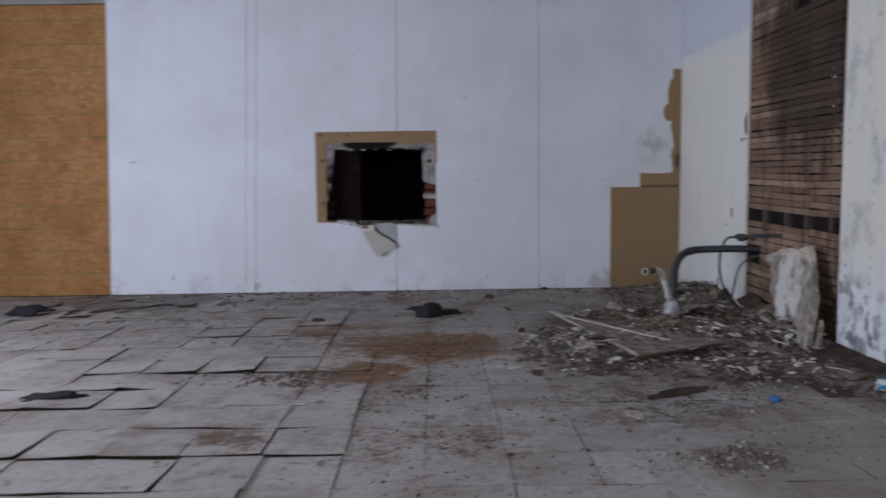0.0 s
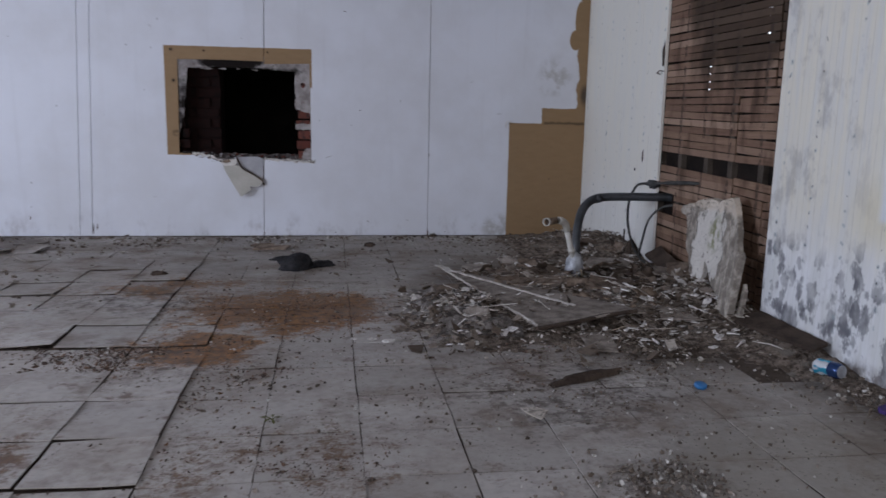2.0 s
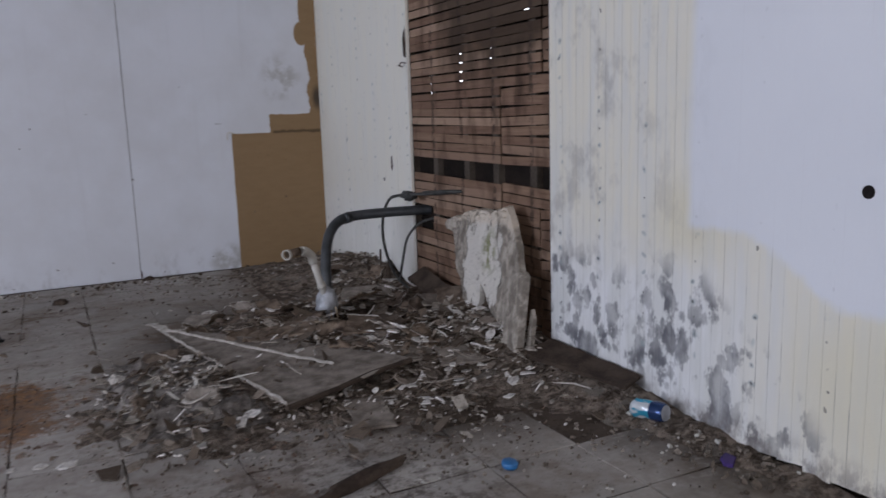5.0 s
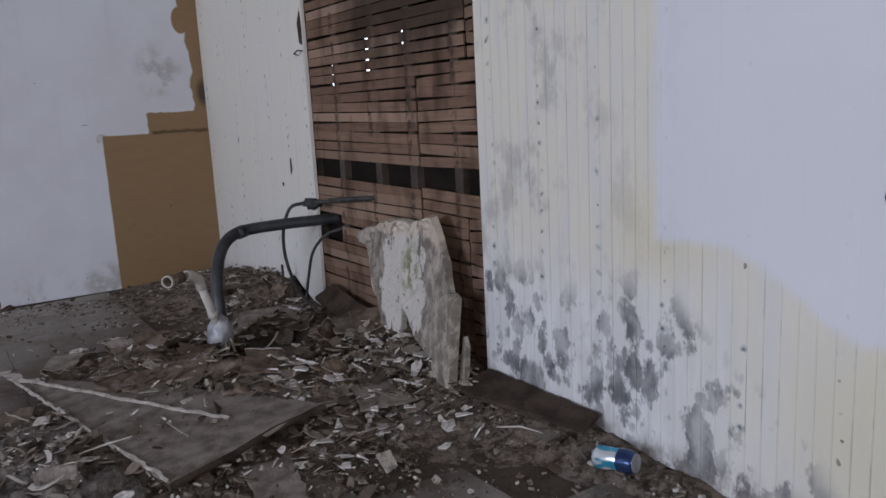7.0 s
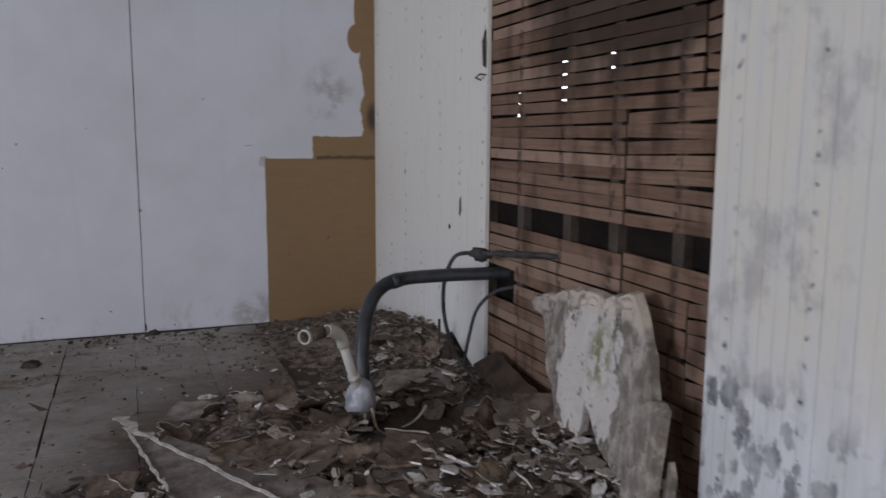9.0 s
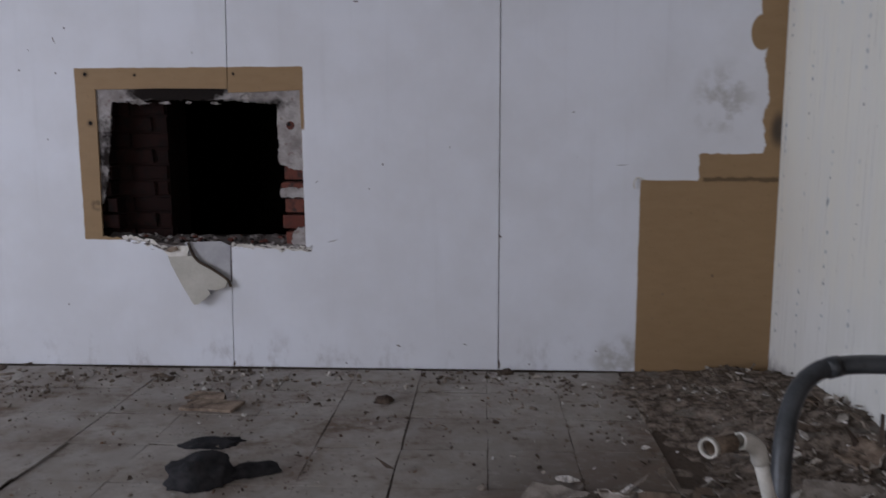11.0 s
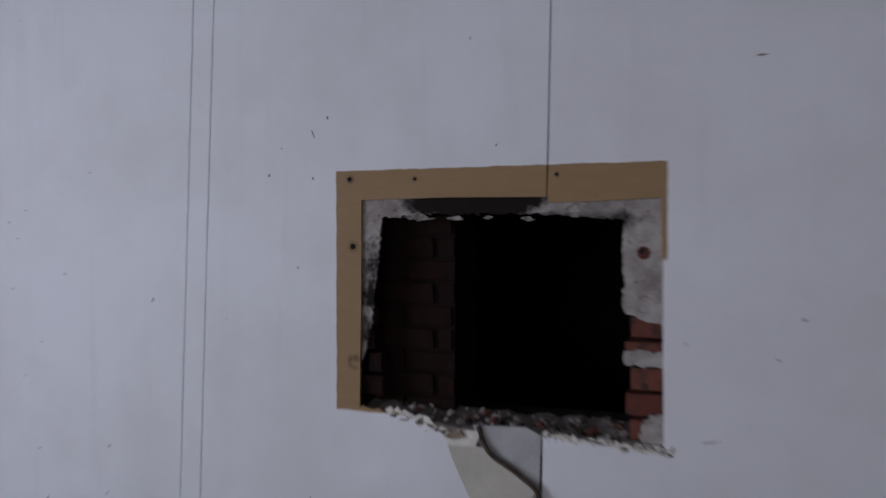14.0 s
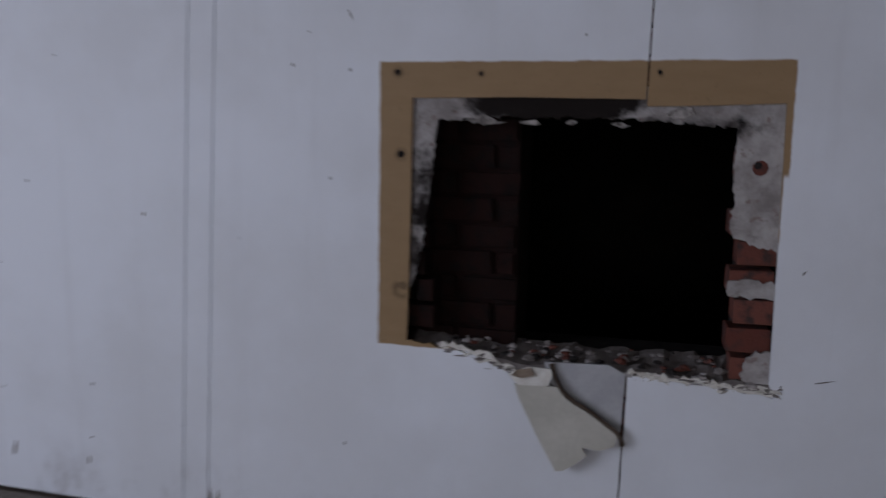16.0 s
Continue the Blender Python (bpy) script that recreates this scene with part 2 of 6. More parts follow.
    # bead grooves, dark where the paint has broken away
    bead = calc(t, "MULTIPLY", calc(t, "ABSOLUTE", calc(t, "SUBTRACT", calc(t, "FRACT", calc(t, "ADD", calc(t, "DIVIDE", calc(t, "SUBTRACT", y, 4.872), 0.0425), 200.5)), 0.5)), 0.0425)
    groove = step(t, bead, 0.0006, 0.0018, 1, 0)
    broken = both(t, step(t, grain(t, stretch(t, p, (0.1, 23, 3.0)), 1.0, 5, 0.7), 0.49, 0.62), step(t, grain(t, stretch(t, p, (0.1, 12, 0.3)), 1.0, 2), 0.40, 0.56, 0.25, 1.0))
    c = blend(t, both(t, groove, broken, calc(t, "ADD", calc(t, "MULTIPLY", bare, 0.52), 0.06)), c, (0.20, 0.19, 0.18))
    rim = both(t, step(t, z, 0.03, 0.13, 1, 0), step(t, grain(t, pm, 16, 5, 0.7), 0.42, 0.6))
    c = blend(t, calc(t, "MULTIPLY", rim, 0.6), c, (0.16, 0.13, 0.12))
    put(t, b.inputs["Base Color"], c)
    relief(t, b, calc(t, "ADD", grain(t, stretch(t, p, (1, 6, 1)), 18, 5), calc(t, "ADD", calc(t, "MULTIPLY", grain(t, p, 160, 2), 0.4), both(t, groove, calc(t, "ADD", calc(t, "MULTIPLY", bare, 1.1), 0.1), -1.0))), 0.0015, 0.6)
    return m


def tile_material():
    m, t, b = material("dirty_vinyl_tile", 0.62)
    p = where(t)
    k = chance(t)
    isl = island(t)
    kk = calc(t, "FRACT", calc(t, "ADD", k, isl))
    c = blend(t, kk, (0.365, 0.340, 0.312), (0.462, 0.432, 0.396))
    c = blend(t, step(t, grain(t, p, 30, 3), 0.35, 0.75, 0, 0.6), c, (0.315, 0.294, 0.270))
    c = dirt_and_tone(t, p, c)
    put(t, b.inputs["Base Color"], c)
    put(t, b.inputs["Roughness"], step(t, grain(t, p, 3, 4), 0.35, 0.7, 0.48, 0.85))
    relief(t, b, calc(t, "ADD", grain(t, p, 90, 4), calc(t, "MULTIPLY", grain(t, p, 14, 3), 0.6)), 0.0010, 0.25)
    return m


def dirt_and_tone(t, p, c):
    """Dust, rust-brown litter and black grime in patches on the floor; its tone also varies by place."""
    x, y, z = axes(t, p)
    n = grain(t, p, 5.5, 6, 0.66)
    n2 = grain(t, p, 24, 5, 0.7)
    wisp = calc(t, "MULTIPLY", calc(t, "SUBTRACT", grain(t, p, 4.2, 6, 0.7), 0.5), 2.6)
    rust = most(t, disc(t, p, (0.82, 5.38, 0), (0.80, 0.60, 9), 0.2, 1.1), disc(t, p, (0.45, 4.78, 0), (0.40, 0.45, 9), 0.0, 1.1), calc(t, "MULTIPLY", disc(t, p, (0.2, 5.9, 0), (0.9, 0.45, 9), 0.0, 1.1), 0.7),
                calc(t, "MULTIPLY", disc(t, p, (0.85, 3.66, 0), (0.60, 0.46, 9), 0.0, 1.1), 0.5), calc(t, "MULTIPLY", disc(t, p, (0.02, 3.74, 0), (0.26, 0.52, 9), 0.0, 1.0), 0.55))
    fine = grain(t, p, 88, 4, 0.75)
    rf = step(t, calc(t, "ADD", calc(t, "ADD", rust, wisp), calc(t, "MULTIPLY", calc(t, "SUBTRACT", calc(t, "ADD", n2, fine), 1.0), 1.1)), 0.28, 0.74)
    rustc = blend(t, step(t, n2, 0.36, 0.64), (0.10, 0.050, 0.023), (0.30, 0.135, 0.036))
    rustc = blend(t, step(t, fine, 0.54, 0.66, 0, 0.65), rustc, (0.045, 0.026, 0.017))
    rustc = blend(t, step(t, y, 3.9, 4.7, 0.8, 0), rustc, blend(t, n2, (0.060, 0.042, 0.032), (0.150, 0.095, 0.062)))
    c = blend(t, both(t, rf, step(t, rust, 0.02, 0.25), 0.92), c, rustc)
    blots = both(t, step(t, grain(t, stretch(t, p, (1, 1.2, 1), (1, 9, 0)), 7.5, 6, 0.72), 0.56, 0.69), step(t, x, 1.5, 2.4, 1, 0.5), 0.80)
    c = blend(t, blots, c, blend(t, n2, (0.075, 0.047, 0.037), (0.19, 0.128, 0.098)))
    film = step(t, calc(t, "ADD", disc(t, p, (2.55, 3.15, 0), (1.0, 0.95, 9), 0.3, 1.1), calc(t, "SUBTRACT", n, 0.5)), 0.2, 0.8)
    c = blend(t, calc(t, "MULTIPLY", film, 0.5), c, (0.19, 0.165, 0.128))
    purple = most(t, disc(t, p, (0.35, 4.62, 0), (0.40, 0.42, 9), 0.2, 1.1), disc(t, p, (0.0, 5.6, 0), (0.9, 0.5, 9), 0.2, 1.1),
                  disc(t, p, (1.9, 4.15, 0), (0.75, 0.70, 9), 0.3, 1.1), disc(t, p, (1.95, 3.42, 0), (0.30, 0.24, 9), 0.3, 1.1))
    pf = step(t, calc(t, "ADD", calc(t, "MULTIPLY", grain(t, p, 13, 6, 0.78), 1.0), calc(t, "MULTIPLY", purple, 0.12)), 0.56, 0.72)
    c = blend(t, both(t, pf, purple, 0.85), c, (0.085, 0.068, 0.058))
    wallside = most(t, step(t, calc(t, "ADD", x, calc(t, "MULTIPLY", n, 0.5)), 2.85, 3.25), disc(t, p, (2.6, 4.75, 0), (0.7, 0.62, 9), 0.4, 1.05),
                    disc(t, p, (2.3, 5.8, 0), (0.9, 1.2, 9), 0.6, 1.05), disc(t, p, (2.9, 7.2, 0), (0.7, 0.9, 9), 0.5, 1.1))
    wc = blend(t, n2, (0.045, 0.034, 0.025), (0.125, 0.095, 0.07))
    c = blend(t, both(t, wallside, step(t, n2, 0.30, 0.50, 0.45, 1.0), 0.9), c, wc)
    # tiles turn browner and darker with y, broken by noise
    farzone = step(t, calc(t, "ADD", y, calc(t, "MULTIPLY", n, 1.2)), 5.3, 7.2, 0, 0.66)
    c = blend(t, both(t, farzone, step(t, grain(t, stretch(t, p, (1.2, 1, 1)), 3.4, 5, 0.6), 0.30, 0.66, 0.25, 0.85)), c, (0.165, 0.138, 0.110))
    farrust = both(t, step(t, y, 5.6, 6.4), step(t, grain(t, stretch(t, p, (1, 1.3, 1), (2, 5, 0)), 3.1, 6, 0.68), 0.55, 0.66))
    c = blend(t, calc(t, "MULTIPLY", farrust, 0.75), c, blend(t, n2, (0.06, 0.036, 0.024), (0.16, 0.095, 0.055)))
    grime = step(t, grain(t, p, 3.2, 7, 0.72), 0.50, 0.68)
    c = blend(t, calc(t, "MULTIPLY", grime, 0.60), c, (0.145, 0.105, 0.078))
    brown = step(t, grain(t, stretch(t, p, (1, 1.3, 1), (3, 7, 0)), 1.7, 6, 0.68), 0.44, 0.66)
    c = blend(t, both(t, brown, step(t, n2, 0.35, 0.6, 0.5, 1.0), 0.44), c, (0.155, 0.112, 0.082))
    speckle = both(t, step(t, grain(t, p, 75, 5, 0.75), 0.56, 0.66), step(t, y, 5.4, 6.6, 1, 0.3))
    c = blend(t, both(t, speckle, step(t, grain(t, p, 3.8, 4), 0.46, 0.60), 0.7), c, (0.07, 0.052, 0.04))
    # a darker area in the north-west corner
    corner = step(t, calc(t, "ADD", disc(t, p, (-1.7, 7.25, 0), (1.1, 0.75, 9), 0.3, 1.1), calc(t, "SUBTRACT", n, 0.5)), 0.25, 0.7)
    c = blend(t, both(t, corner, step(t, n2, 0.30, 0.60, 0.5, 1.0), 0.8), c, (0.12, 0.10, 0.082))
    spots = both(t, step(t, cells(t, p, 34), 0.08, 0.22, 1, 0), step(t, grain(t, p, 4.5, 4), 0.46, 0.60))
    c = blend(t, calc(t, "MULTIPLY", spots, 0.8), c, (0.06, 0.05, 0.042))
    return c


def ground_dirt_material():
    m, t, b = material("floor_adhesive_and_dirt", 0.9)
    p = where(t)
    c = blend(t, grain(t, p, 14, 6, 0.7), (0.062, 0.046, 0.035), (0.118, 0.092, 0.072))
    c = blend(t, step(t, grain(t, p, 60, 3), 0.5, 0.7, 0, 0.6), c, (0.04, 0.03, 0.022))
    put(t, b.inputs["Base Color"], c)
    relief(t, b, grain(t, p, 70, 5, 0.7), 0.006, 0.8)
    return m


def heap_material():
    m, t, b = material("rubble_dirt", 0.92)
    p = where(t)
    n = grain(t, p, 22, 6, 0.7)
    c = blend(t, step(t, n, 0.35, 0.68), (0.058, 0.043, 0.032), (0.32, 0.262, 0.213))
    c = blend(t, step(t, grain(t, p, 9, 4), 0.56, 0.68, 0, 0.75), c, (0.21, 0.19, 0.165))
    wet = disc(t, p, (2.66, 5.83, 0), (0.32, 0.29, 9), 0.55, 1.15)
    c = blend(t, calc(t, "MULTIPLY", wet, 0.85), c, (0.030, 0.016, 0.010))
    put(t, b.inputs["Base Color"], c)
    put(t, b.inputs["Roughness"], step(t, wet, 0.2, 0.9, 0.92, 0.45))
    relief(t, b, grain(t, p, 95, 6, 0.72), 0.012, 0.9)
    return m


def lath_material():
    m, t, b = material("old_wood_lath", 0.78)
    p = where(t)
    k = chance(t)
    off = t.nodes.new("ShaderNodeCombineXYZ")
    put(t, off.inputs[1], calc(t, "MULTIPLY", k, 17))
    v = stretch(t, p, (6, 1.2, 22), off.outputs[0])
    g = grain(t, v, 4, 6, 0.65)
    c = blend(t, g, (0.105, 0.060, 0.038), (0.36, 0.240, 0.165))
    c = blend(t, calc(t, "MULTIPLY", k, 0.45), c, (0.105, 0.055, 0.039))
    c = blend(t, both(t, step(t, calc(t, "FRACT", calc(t, "MULTIPLY", k, 7.3)), 0.55, 0.95), 0.55), c, (0.43, 0.305, 0.22))
    stain = step(t, grain(t, stretch(t, p, (1, 1.6, 0.7)), 3.6, 4), 0.47, 0.68)
    c = blend(t, calc(t, "MULTIPLY", stain, 0.68), c, (0.040, 0.020, 0.013))
    x, y, z = axes(t, p)
    # laths darken unevenly over the upper part of the bay
    upper_dark = step(t, calc(t, "ADD", disc(t, p, (3.08, 5.28, 1.72), (9, 0.80, 0.72), 0.40, 1.15), calc(t, "MULTIPLY", calc(t, "SUBTRACT", grain(t, stretch(t, p, (1, 1.4, 0.8)), 4.5, 5), 0.5), 1.3)), 0.15, 0.8)
    c = blend(t, calc(t, "MULTIPLY", upper_dark, 0.82), c, (0.034, 0.024, 0.016))
    # plaster keys and dust that stayed on the wood near the studs
    rows = step(t, calc(t, "ABSOLUTE", calc(t, "SUBTRACT", calc(t, "FRACT", calc(t, "DIVIDE", calc(t, "ADD", y, -5.03), 0.30)), 0.5)), 0.42, 0.48)
    c = blend(t, both(t, rows, step(t, grain(t, p, 30, 3), 0.40, 0.60), 0.75), c, (0.045, 0.03, 0.024))
    put(t, b.inputs["Base Color"], c)
    relief(t, b, g, 0.0018, 0.7)
    return m


def osb_material():
    m, t, b = material("strand_board", 0.7)
    p = where(t)
    x, y, z = axes(t, p)
    flakes = cells(t, stretch(t, p, (16, 1, 40)), 1.0, "F1", "Color")
    flakes2 = cells(t, stretch(t, p, (44, 1, 18), (3, 0, 1)), 1.0, "F1", "Color")
    f = t.nodes.new("ShaderNodeSeparateColor")
    put(t, f.inputs[0], flakes)
    f2 = t.nodes.new("ShaderNodeSeparateColor")
    put(t, f2.inputs[0], flakes2)
    k = calc(t, "ADD", calc(t, "MULTIPLY", f.outputs[0], 0.6), calc(t, "MULTIPLY", f2.outputs[1], 0.4))
    c = blend(t, k, (0.27, 0.128, 0.042), (0.43, 0.228, 0.085))
    c = blend(t, step(t, grain(t, p, 2.5, 5), 0.42, 0.7, 0, 0.5), c, (0.24, 0.10, 0.025))
    lines = step(t, calc(t, "ABSOLUTE", calc(t, "SUBTRACT", calc(t, "FRACT", calc(t, "DIVIDE", z, 0.203)), 0.5)), 0.462, 0.476)
    c = blend(t, both(t, lines, step(t, grain(t, p, 6, 2), 0.38, 0.50), 0.55), c, (0.13, 0.14, 0.05))
    put(t, b.inputs["Base Color"], c)
    relief(t, b, k, 0.001, 0.5)
    return m


def brick_material(name, c1, c2, dark):
    m, t, b = material(name, 0.9)
    p = where(t)
    c = blend(t, chance(t), c1, c2)
    c = blend(t, step(t, grain(t, p, 30, 5), 0.45, 0.70), c, dark)
    put(t, b.inputs["Base Color"], c)
    relief(t, b, grain(t, p, 120, 4), 0.003, 0.8)
    return m


def slab_material():
    m, t, b = material("weathered_plaster_slab", 0.85)
    p = where(t)
    x, y, z = axes(t, p)
    n = grain(t, stretch(t, p, (1, 1.6, 0.8)), 13, 7, 0.68)
    fine = grain(t, p, 55, 5, 0.7)
    c = blend(t, step(t, n, 0.36, 0.62), (0.21, 0.185, 0.155), (0.46, 0.415, 0.355))
    c = blend(t, step(t, grain(t, stretch(t, p, (1, 2.2, 1.0)), 8.0, 7, 0.72), 0.50, 0.56, 0, 0.75), c, (0.17, 0.148, 0.125))
    # the old white face, flaked to islands
    keep = disc(t, p, (2.95, 5.24, 0.36), (9, 0.22, 0.36), 0.2, 1.2)
    flake = calc(t, "ADD", grain(t, stretch(t, p, (1, 1.8, 0.9), (5, 1, 2)), 9.0, 7, 0.74), calc(t, "MULTIPLY", keep, 0.42))
    c = blend(t, step(t, flake, 0.70, 0.735, 0, 0.92), c, blend(t, fine, (0.56, 0.53, 0.48), (0.76, 0.73, 0.67)))
    c = blend(t, step(t, grain(t, p, 24, 6, 0.7), 0.58, 0.64, 0, 0.75), c, (0.15, 0.125, 0.105))
    green = both(t, disc(t, p, (2.96, 5.19, 0.42), (9, 0.075, 0.12), 0.3, 1.1), step(t, grain(t, p, 22, 5), 0.42, 0.54))
    c = blend(t, calc(t, "MULTIPLY", green, 0.8), c, (0.16, 0.17, 0.045))
    c = blend(t, step(t, calc(t, "ADD", z, calc(t, "MULTIPLY", n, 0.1)), 0.565, 0.60, 0, 0.8), c, (0.64, 0.56, 0.46))
    c = blend(t, step(t, fine, 0.56, 0.70, 0, 0.4), c, (0.13, 0.11, 0.09))
    put(t, b.inputs["Base Color"], c)
    relief(t, b, calc(t, "ADD", calc(t, "ADD", n, calc(t, "MULTIPLY", step(t, flake, 0.69, 0.74), 0.6)), calc(t, "MULTIPLY", fine, 0.4)), 0.012, 0.9)
    return m


def can_material():
    m, t, b = material("printed_aluminium", 0.22, 0.5)
    p = local(t)
    x, y, z = axes(t, p)
    c = blend(t, step(t, grain(t, stretch(t, p, (30, 30, 9)), 1.0, 3), 0.48, 0.54), (0.06, 0.42, 0.62), (0.82, 0.88, 0.92))
    c = blend(t, step(t, z, 0.012, 0.016), c, (0.03, 0.06, 0.16))
    put(t, b.inputs["Base Color"], c)
    relief(t, b, grain(t, p, 40, 3), 0.003, 0.6)
    return m


def flake_material(name, stops, soil=0.7):
    m, t, b = material(name, 0.85)
    k = calc(t, "FRACT", calc(t, "ADD", island(t), chance(t)))
    r = t.nodes.new("ShaderNodeValToRGB")
    r.color_ramp.interpolation = "CONSTANT"
    put(t, r.inputs[0], k)
    r.color_ramp.elements[0].position, r.color_ramp.elements[0].color = 0, (*stops[0][1], 1)
    r.color_ramp.elements[1].position, r.color_ramp.elements[1].color = stops[1][0], (*stops[1][1], 1)
    for s, c in stops[2:]:
        r.color_ramp.elements.new(s).color = (*c, 1)
    p = where(t)
    c = blend(t, step(t, grain(t, p, 70, 4), 0.45, 0.65, 0, soil), r.outputs[0], (0.09, 0.075, 0.06))
    put(t, b.inputs["Base Color"], c)
    relief(t, b, grain(t, p, 150, 3), 0.003, 0.6)
    return m


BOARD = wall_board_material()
BEAD = bead_board_material()
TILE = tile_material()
SUBFLOOR = ground_dirt_material()
HEAP = heap_material()
LATH = lath_material()
OSB = osb_material()
BRICK = brick_material("red_brick", (0.105, 0.034, 0.025), (0.16, 0.060, 0.044), (0.05, 0.032, 0.029))
# brick darkened in colour for the shade inside the hatch
SHADED_BRICK = brick_material("shaded_brick", (0.009, 0.0028, 0.002), (0.015, 0.0042, 0.003), (0.004, 0.0024, 0.002))
SLAB = slab_material()
CAN = can_material()
FLAKES = flake_material("mixed_flakes", [(0, (0.075, 0.055, 0.041)), (0.28, (0.14, 0.108, 0.082)), (0.56, (0.23, 0.190, 0.155)), (0.76, (0.40, 0.36, 0.31)), (0.88, (0.64, 0.60, 0.55)), (0.96, (0.78, 0.75, 0.71))])
CRUMBS = flake_material("crumbs", [(0, (0.09, 0.07, 0.055)), (0.30, (0.15, 0.12, 0.095)), (0.60, (0.24, 0.205, 0.17)), (0.88, (0.52, 0.50, 0.46))])
BROWN_CRUMBS = flake_material("brown_crumbs", [(0, (0.065, 0.045, 0.036)), (0.35, (0.115, 0.076, 0.058)), (0.68, (0.19, 0.125, 0.090)), (0.93, (0.42, 0.38, 0.34))])
LITTER = flake_material("rust_litter", [(0, (0.13, 0.065, 0.028)), (0.4, (0.085, 0.045, 0.025)), (0.75, (0.20, 0.115, 0.055)), (0.96, (0.45, 0.42, 0.37))])
DAMP = plain("damp_brown_sheet", (0.050, 0.034, 0.025), (0.20, 0.155, 0.122), 16, 0.7, 0, 0.005, 0.25)
SHEET = plain("grey_board_sheet", (0.17, 0.142, 0.118), (0.43, 0.380, 0.33), 15, 0.85, 0, 0.004, 0.35)
BROWNSHEET = plain("brown_board_sheet", (0.085, 0.060, 0.043), (0.31, 0.240, 0.182), 17, 0.85, 0, 0.004, 0.35)
EDGE = plain("soiled_torn_edge", (0.30, 0.27, 0.235), (0.56, 0.53, 0.48), 30, 0.92, 0, 0.003)
PAPER = plain("white_torn_edge", (0.50, 0.47, 0.42), (0.66, 0.64, 0.60), 22, 0.9, 0, 0.003)


def sooted_plaster_material():
    m, t, b = material("sooted_plaster", 0.92)
    p = where(t)
    x, y, z = axes(t, p)
    n = grain(t, p, 11, 6, 0.65)
    c = blend(t, step(t, n, 0.35, 0.68), (0.21, 0.188, 0.18), (0.40, 0.375, 0.365))
    c = blend(t, step(t, grain(t, p, 40, 4), 0.60, 0.70, 0, 0.6), c, (0.17, 0.11, 0.095))
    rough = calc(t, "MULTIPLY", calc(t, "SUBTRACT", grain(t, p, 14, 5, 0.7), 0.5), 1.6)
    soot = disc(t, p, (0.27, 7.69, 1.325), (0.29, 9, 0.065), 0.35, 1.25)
    # jamb and head masks darken the plaster round the opening
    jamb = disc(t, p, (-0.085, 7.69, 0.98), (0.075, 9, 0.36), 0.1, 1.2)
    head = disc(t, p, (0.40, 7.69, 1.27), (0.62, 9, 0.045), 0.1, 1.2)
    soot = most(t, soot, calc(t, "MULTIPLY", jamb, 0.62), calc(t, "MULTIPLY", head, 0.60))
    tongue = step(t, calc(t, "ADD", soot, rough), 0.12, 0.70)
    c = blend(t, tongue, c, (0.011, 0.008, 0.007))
    put(t, b.inputs["Base Color"], c)
    relief(t, b, calc(t, "ADD", n, calc(t, "MULTIPLY", grain(t, p, 70, 4), 0.4)), 0.006, 0.8)
    return m


PLASTER = sooted_plaster_material()
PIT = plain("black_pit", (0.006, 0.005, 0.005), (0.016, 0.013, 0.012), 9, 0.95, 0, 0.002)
# near-black that paints shade in the hatch gap and holes; some crumbs too
NEARBLACK = plain("soot", (0.010, 0.008, 0.008), (0.030, 0.026, 0.025), 16, 0.95, 0, 0.003)
CHALK = plain("grey_plaster_lip", (0.07, 0.062, 0.058), (0.36, 0.33, 0.31), 40, 0.95, 0, 0.004)
MORTAR = plain("old_mortar", (0.10, 0.085, 0.08), (0.19, 0.17, 0.16), 20, 0.95, 0, 0.004)
DARKWOOD = plain("dark_wet_wood", (0.030, 0.021, 0.016), (0.085, 0.062, 0.046), 10, 0.75, 0, 0.003)
STUD = plain("grey_stud_wood", (0.05, 0.040, 0.032), (0.10, 0.082, 0.066), 9, 0.85, 0, 0.002)
# near-black stands in for the shade of a deeper cavity
SHEATH = plain("cavity_shade_sheathing", (0.008, 0.006, 0.005), (0.02, 0.014, 0.011), 8, 0.9, 0, 0.003)
BLACKPIPE = plain("black_pipe_plastic", (0.024, 0.027, 0.030), (0.060, 0.065, 0.070), 16, 0.42, 0, 0.001)
PVC = plain("aged_white_plastic", (0.46, 0.44, 0.39), (0.62, 0.60, 0.55), 14, 0.5, 0, 0.001)
FOIL = plain("grey_foil_wrap", (0.30, 0.31, 0.33), (0.55, 0.57, 0.60), 22, 0.42, 0.35, 0.006)
WIRE = plain("dark_cable", (0.035, 0.036, 0.036), (0.085, 0.085, 0.08), 20, 0.6, 0, 0.001)
TANSTRIP = plain("tan_strap", (0.30, 0.24, 0.17), (0.42, 0.35, 0.26), 20, 0.8, 0, 0.002)
CLOTH = plain("black_cloth", (0.014, 0.014, 0.016), (0.035, 0.034, 0.036), 26, 0.95, 0, 0.006)
FLUFF = plain("grey_insulation", (0.07, 0.060, 0.053), (0.30, 0.27, 0.245), 18, 0.97, 0, 0.02)
BLUE = plain("blue_plastic", (0.02, 0.12, 0.31), (0.03, 0.16, 0.38), 10, 0.4)
PURPLE = plain("purple_plastic", (0.05, 0.028, 0.13), (0.075, 0.045, 0.17), 10, 0.5)
# dull grey of the unseen walls and ceiling, chosen to cut bounced light
ROOMPAINT = plain("low_bounce_grey", (0.26, 0.245, 0.23), (0.36, 0.345, 0.33), 3, 0.85)
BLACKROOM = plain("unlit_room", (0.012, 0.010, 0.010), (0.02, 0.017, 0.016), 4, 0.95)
GREYBACK = plain("grey_board_back", (0.33, 0.33, 0.345), (0.42, 0.42, 0.43), 8, 0.85)
